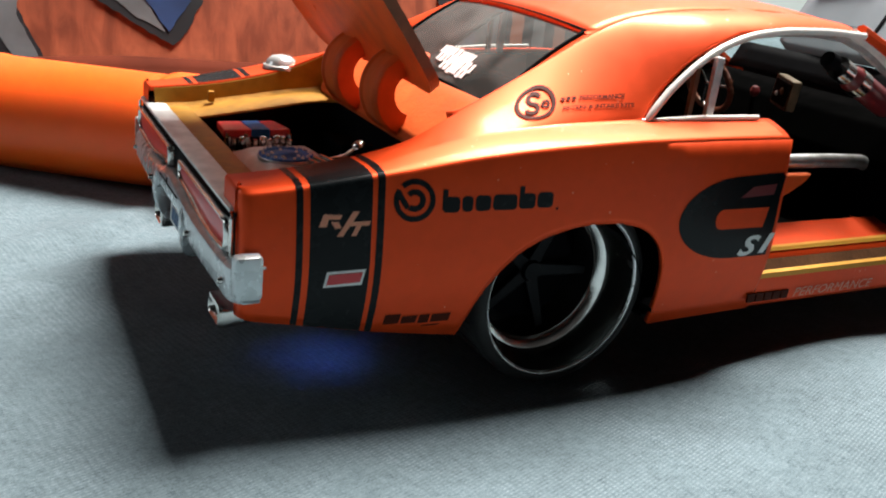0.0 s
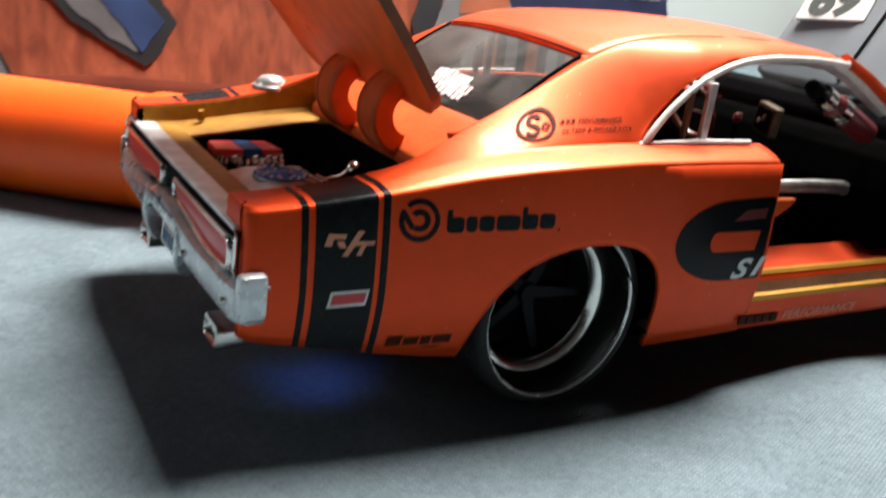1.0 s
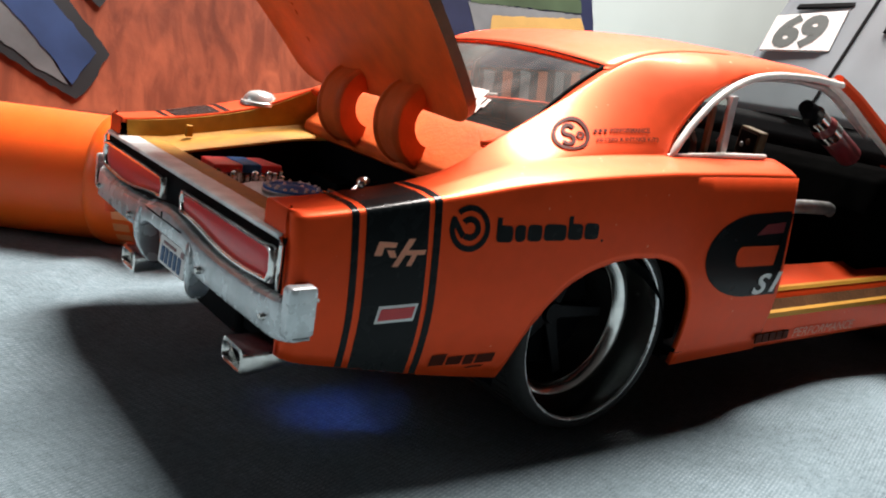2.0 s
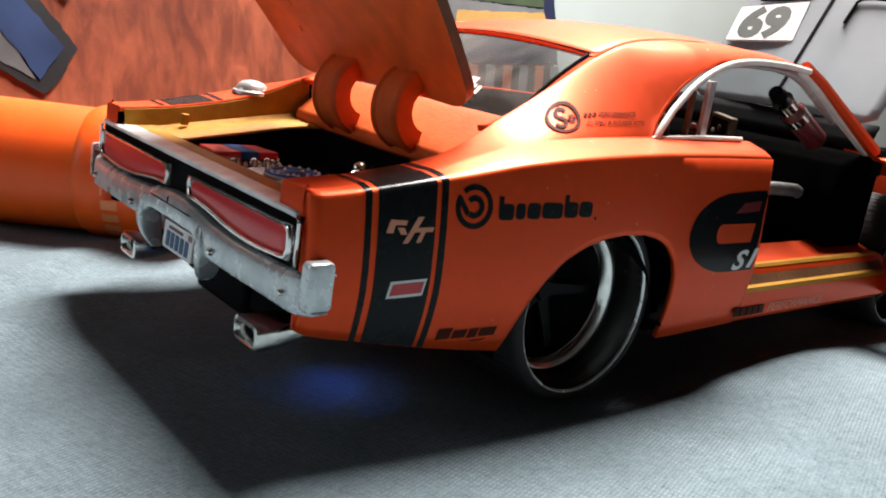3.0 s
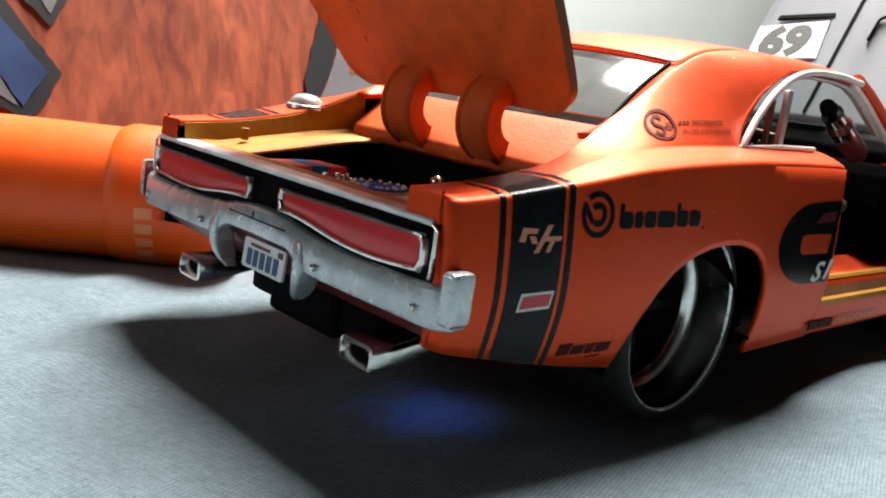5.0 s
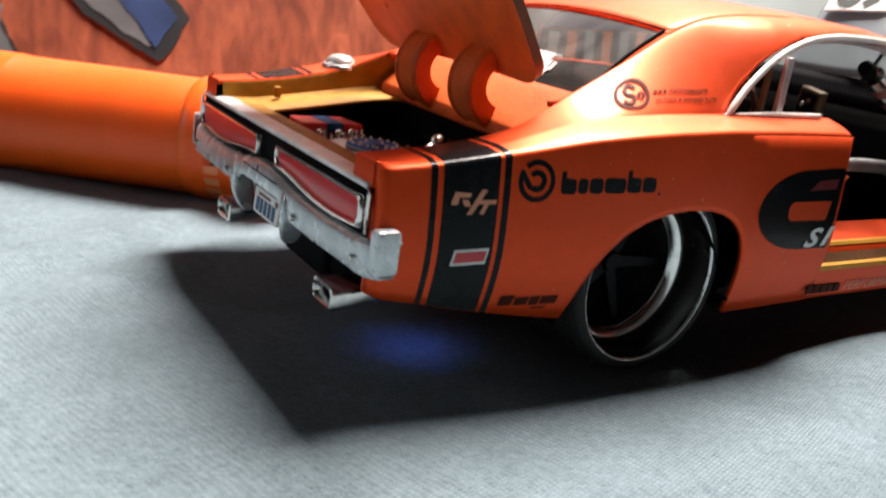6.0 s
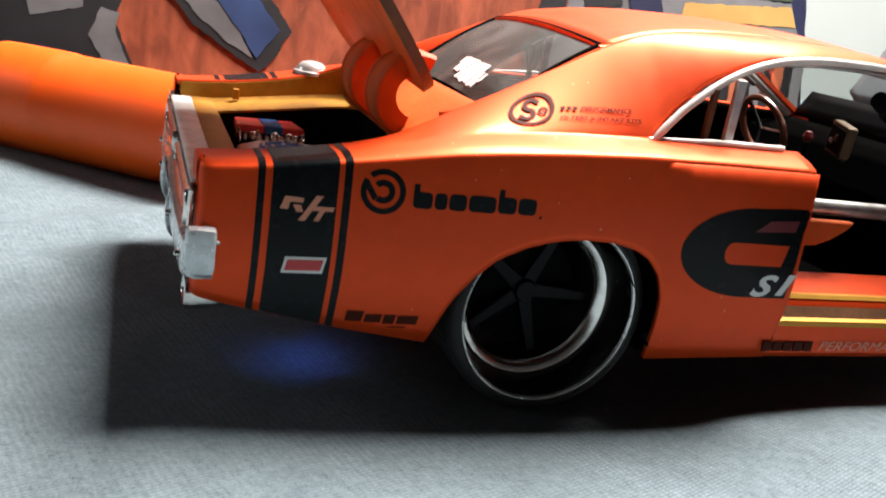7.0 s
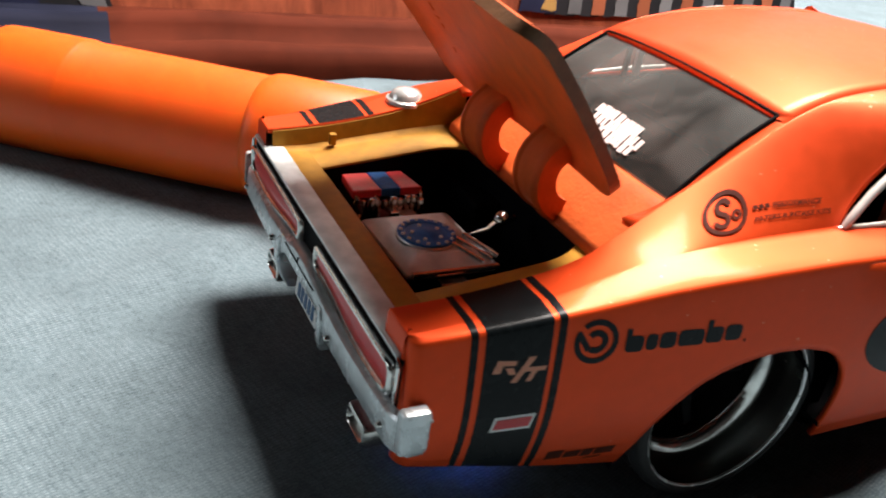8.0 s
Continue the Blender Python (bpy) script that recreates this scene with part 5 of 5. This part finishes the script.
def build_car():
    car = tagged(empty("model_car", 0, 0, 0), "orange die-cast muscle car model with its boot open, on grey cloth", "model car")
    build_body(car)
    build_rear_deck(car)
    build_lid(car)
    build_glass(car)
    build_tail(car)
    build_bumper(car)
    for sign in (-1, 1):
        build_exhaust(car, sign)
        build_stripes(car, sign)
        for x in (51.9, 171.5):
            build_wheel(car, x, sign)
    build_trim(car)
    build_cabin(car)
    build_chassis(car)
    build_door(car)
    build_bonnet(car)
    build_sound(car)
    build_underglow(car)
    build_decals(car)
    return car


build_car()

# ------------------------------------------------------------------ surroundings


def build_cloth():
    bm = bmesh.new()
    n = 420
    rows = []
    for i in range(n + 1):
        x = -600 + 1500 * i / n
        row = []
        for j in range(n + 1):
            y = -600 + 1490 * j / n
            far = min(1.0, max(0.0, (math.hypot((x - 90) / 1.6, y) - 75) / 120))
            z = 4.0 * far * (noise.noise(Vector((x * 0.012, y * 0.012, 0.3))) + 0.4 * noise.noise(Vector((x * 0.035, y * 0.035, 2.0)))) - 1.2 * far
            z += 1.1 * far * math.exp(-((x + 0.55 * y + 88) / 9) ** 2) + 0.9 * far * math.exp(-((x + 0.4 * y + 132) / 12) ** 2)
            z = min(z, 1.5) + 4.6 * math.exp(-((x - 112) / 30) ** 2 - ((y + 62) / 28) ** 2)
            for c, h in ((53, 1.9), (30, 1.7)):
                z += h * math.exp(-((y - 0.63 * x - c) / 6.5) ** 2 - ((x + 14) / 30) ** 2)
            row.append((x, y, z - 0.02))
        rows.append(row)
    grid(bm, rows)
    return tagged(part("ground", bm, FABRIC, None, smooth=180), "grey-blue cotton bed cloth, softly rumpled", "cloth", kind="structure")


def build_bed():
    """The mattress under the cloth."""
    bm = bmesh.new()
    prism(bm, rounded(-598, 898, -598, 888, 60, 8), -230, -12, "z")
    return tagged(part("bed_base", bm, material("mattress_ticking", (0.30, 0.31, 0.33), 0.85, 0, 0, 0.15, 40, 0.2, 300), None, smooth=30), "plain grey mattress under the cloth", "mattress", kind="structure")


def build_torch():
    """An orange plastic tube with a stepped collar, lying behind the car."""
    thing = tagged(empty("orange_tube", 0, 85.4, 13.5, 0, -1.8, -38.5), "bright orange plastic tube with a stepped collar, lying on cloth", "plastic tube")
    bm = bmesh.new()
    lathe(bm, [(-52.0, 0.05), (-52.0, 11.2), (-51.7, 12.5), (-50.8, 13.5), (-49.4, 14.1), (-45, 14.25), (-29.2, 14.25), (-28.2, 14.1), (-27.8, 13.9), (0, 13.85), (16.4, 13.75)], "x", n=96)
    part("barrel", bm, TUBE, thing, "smooth orange barrel", 30)
    bm = bmesh.new()
    lathe(bm, [(15.4, 13.2), (16.0, 13.9), (17.2, 14.4), (18.4, 14.65), (19.8, 14.7), (40, 14.6), (41.6, 13.8), (41.8, 0.05)], "x", n=96)
    collar = part("collar", bm, TUBE, thing, "wider orange collar", 30)
    for k in range(5):
        bm = bmesh.new()
        a0 = radians(-62 + 13 * k)
        grid(bm, [[(x, -14.74 * math.cos(a0 + d), 14.74 * math.sin(a0 + d)) for d in (0.0, 0.05, 0.1, 0.15)] for x in (22.2, 23.9, 25.6)])
        part("pale_print", bm, FADED, collar, "faded pale print")
    return thing


def build_painting():
    """A painted panel behind: brown ground with blue, black and grey shapes."""
    def brown():
        m = material("painted_brown", (0.46, 0.118, 0.052), 0.55, 0, 0.0, 0.35, 26, 0.3, 260, spec=0.3, second=(0.25, 0.055, 0.022))
        nt = m.node_tree
        p = nt.nodes["Principled BSDF"]
        base = p.inputs["Base Color"].links[0].from_socket
        tc, turn, streak, ramp, mix = (nt.nodes.new("ShaderNode" + k) for k in ("TexCoord", "Mapping", "TexNoise", "ValToRGB", "Mix"))
        turn.inputs["Rotation"].default_value, turn.inputs["Scale"].default_value = (0, radians(20), 0), (1, 1, 0.12)
        streak.inputs["Scale"].default_value, streak.inputs["Detail"].default_value, streak.inputs["Distortion"].default_value = 160, 6, 0.6
        ramp.color_ramp.elements[0].position, ramp.color_ramp.elements[1].position = 0.38, 0.68
        ramp.color_ramp.elements[0].color, ramp.color_ramp.elements[1].color = (0.42, 0.36, 0.34, 1), (1.0, 1.0, 1.0, 1)
        mix.data_type, mix.blend_type = "RGBA", "MULTIPLY"
        mix.inputs[0].default_value = 0.8
        nt.links.new(tc.outputs["Object"], turn.inputs[0])
        nt.links.new(turn.outputs[0], streak.inputs["Vector"])
        nt.links.new(streak.outputs["Fac"], ramp.inputs[0])
        nt.links.new(base, mix.inputs[6])
        nt.links.new(ramp.outputs[0], mix.inputs[7])
        nt.links.new(mix.outputs[2], p.inputs["Base Color"])
        return m
    panel = tagged(empty("painted_panel", 0, 240, 0), "glossy brown panel painted with blue and black shapes", "painting", kind="structure")
    def lean(z):
        return 0.32 * (z - 45)
    bm = bmesh.new()
    rows = []
    for x in np.linspace(-420, 330, 76):
        wob = 1.2 * noise.noise(Vector((x * 0.02, 0, 0)))
        bend = 4 * noise.noise(Vector((x * 0.03, 3, 0))) + 6 * math.cos((x - 70) / 60)
        rows.append([(x, -84 + bend, -3), (x, -83.5 + bend, 3), (x, -81.5 + bend, 7), (x, -78.5 + bend, 8.8 + wob), (x, -75 + bend, 8.4 + wob), (x, -66 + bend * 0.8, 4.6), (x, -60 + bend * 0.7, 5), (x, -57.5 + bend * 0.7, 9.5), (x, -54 + bend * 0.6, 12 + wob), (x, -50 + bend * 0.6, 11.6 + wob), (x, -40 + bend * 0.5, 6),
                     (x, -24, 2.2 + wob * 0.5), (x, lean(4), 4), (x, lean(11), 11), (x, lean(18), 18)] + [(x, lean(z), z) for z in (26, 60, 120, 220)])
    dark = material("dark_painted_fold", (0.014, 0.016, 0.030), 0.6, 0, 0, 0.5, 30, 0.3, 260, spec=0.03)
    canvas = brown()
    # the canvas brown again, its colour cut down to shade the fold
    shaded_brown = material("shaded_brown_fold", (0.075, 0.016, 0.008), 0.75, 0, 0.0, 0.45, 60, 0.4, 160, spec=0.03)
    for mat, keep in ((dark, [r for r in rows if r[0][0] <= -9]), (shaded_brown, [r for r in rows if r[0][0] >= -11])):
        fold = bmesh.new()
        grid(fold, [r[:13] for r in keep])
        part("lower_fold", fold, mat, panel, "dark fold along its foot", 60)
    grid(bm, [r[12:] for r in rows])
    part("canvas", bm, canvas, panel, "streaky brown painted ground", 60)
    navy = material("painted_navy", (0.012, 0.016, 0.05), 0.45, 0, 0, 0.4, 60)
    ink = material("painted_black", (0.010, 0.011, 0.014), 0.5, 0, 0, 0.4, 60)
    blue = material("painted_blue", (0.026, 0.062, 0.18), 0.45, 0, 0, 0.45, 50)
    grey = material("painted_grey", (0.15, 0.158, 0.165), 0.5, 0, 0, 0.45, 50)
    tan = material("painted_tan", (0.50, 0.30, 0.09), 0.5, 0, 0, 0.25, 50)
    green = material("painted_green", (0.05, 0.08, 0.04), 0.5, 0, 0, 0.4, 40)
    rust = material("painted_rust", (0.36, 0.11, 0.05), 0.45, 0, 0, 0.35, 40)

    def patch(name, pts, mat, lift):
        bm = bmesh.new()
        rng = random.Random(int(lift * 100) + len(pts))
        out = []
        for (x0, z0), (x1, z1) in zip(pts, pts[1:] + pts[:1]):
            n = max(2, int(math.hypot(x1 - x0, z1 - z0) / 2.5))
            for k in range(n):
                u = k / n
                out.append((x0 + (x1 - x0) * u + rng.uniform(-0.4, 0.4), z0 + (z1 - z0) * u + rng.uniform(-0.4, 0.4)))
        bm.faces.new([bm.verts.new((x, lean(z) - lift, z)) for x, z in out])
        part(name, bm, mat, panel, smooth=0)

    # the long blue stroke with a black outline
    patch("stroke", [(43.5, 11), (49, 16), (56.5, 29), (42, 47), (10, 88), (-22, 70), (2, 41), (16, 26.5), (30, 18)], ink, 1.0)
    patch("stroke", [(41, 16), (29, 34), (10, 60), (-10, 66), (4, 44), (18, 30), (30, 21)], grey, 1.2)
    patch("stroke", [(42, 16.5), (51.5, 29), (36, 46), (14, 72), (2, 66), (22, 40), (30, 32)], blue, 1.4)
    patch("stroke", [(53.5, 45.5), (60, 56), (72, 100), (66, 140), (20, 130), (36, 66), (45, 53)], ink, 1.0)
    patch("stroke", [(53.2, 50), (57, 57), (64, 100), (40, 110), (46, 62)], grey, 1.2)
    # dark figure at the far end, with a grey rim
    patch("stroke", [(-420, -1), (-20, 2.5), (-4, 2.5), (-14, 24), (-9, 42), (-16, 90), (-420, 160)], ink, 1.0)
    patch("stroke", [(-15, 4), (-6, 3.5), (-13.5, 20), (-12, 27), (-19, 28), (-23, 17)], grey, 1.2)
    patch("stroke", [(-50, 3), (-28, 3), (-30, 9), (-40, 12)], navy, 1.2)
    patch("stroke", [(-44, 22), (-26, 27), (-22, 60), (-60, 60)], grey, 1.1)
    patch("stroke", [(-110, 14), (-72, 18), (-66, 40), (-120, 50)], navy, 1.1)
    # dark slanted bar and the framed picture beyond
    patch("stroke", [(168, 25), (172, 27), (182, 45), (189, 66), (204, 120), (190, 120), (176, 64), (166, 38)], ink, 1.0)
    patch("stroke", [(173, 27), (190, 30), (226, 41), (226, 120), (208, 120), (190, 66), (183, 46)], grey, 0.9)
    patch("stroke", [(193, 44), (223, 47), (221, 61), (196, 57)], rust, 1.1)
    patch("stroke", [(196, 64), (217, 67), (218, 62), (197, 59)], ink, 1.2)
    patch("stroke", [(200, 70), (220, 74), (222, 110), (210, 110)], rust, 1.1)
    patch("stroke", [(225, 41), (332, 48), (332, 160), (216, 160), (221, 70)], navy, 1.3)
    patch("stroke", [(243, 57), (327, 62), (322, 78), (238, 74)], grey, 1.5)
    patch("stroke", [(252, 61), (325, 66), (322, 76), (254, 69)], tan, 1.7)
    patch("stroke", [(240, 74), (322, 79), (322, 130), (236, 130)], green, 1.6)
    patch("stroke", [(178, 8), (332, 10), (332, 46), (226, 40), (190, 30)], ink, 0.85)
    for k in range(11):
        x = 190 + 13 * k
        patch("stroke", [(x, 9), (x + 7, 9), (x + 13, 37 + k), (x + 6, 37 + k)], rust if k % 2 else grey, 1.15)
    patch("stroke", [(164, 9), (184, 9), (186, 26), (170, 26)], navy, 1.3)
    patch("stroke", [(171, 18), (178, 19), (178, 25), (171, 25)], tan, 1.5)
    patch("stroke", [(176, 10), (184, 10), (184, 15), (178, 15)], tan, 1.5)
    return panel


def build_wall():
    wall = material("pale_wall", (0.41, 0.46, 0.445), 0.6, 0, 0, 0.08, 8, 0.1, 200)
    room = material("room_wall", (0.03, 0.03, 0.031), 0.8, 0, 0, 0.1, 4)
    bm = bmesh.new()
    box(bm, -100, 1880, 620, 650, -30, 480)
    tagged(part("wall_panel", bm, wall, None, smooth=0, bevel=3), "plain pale grey-green panel behind the painting", "panel", kind="structure")
    for name, size in (("wall_back", (-1500, 1900, 900, 930, -230, 1800)), ("wall_front", (-1500, 1900, -1530, -1500, -230, 1800)),
                       ("wall_left", (-1530, -1500, -1500, 900, -230, 1800)), ("wall_right", (1900, 1930, -1500, 900, -230, 1800)),
                       ("floor", (-1500, 1900, -1500, 900, -260, -230)), ("ceiling", (-1500, 1900, -1500, 900, 1800, 1830))):
        bm = bmesh.new()
        box(bm, *size)
        tagged(part(name, bm, room, None, smooth=0), "plain dark matt room surface", name.split("_")[0], kind="structure")


build_cloth()
build_bed()
build_torch()
build_painting()
build_wall()
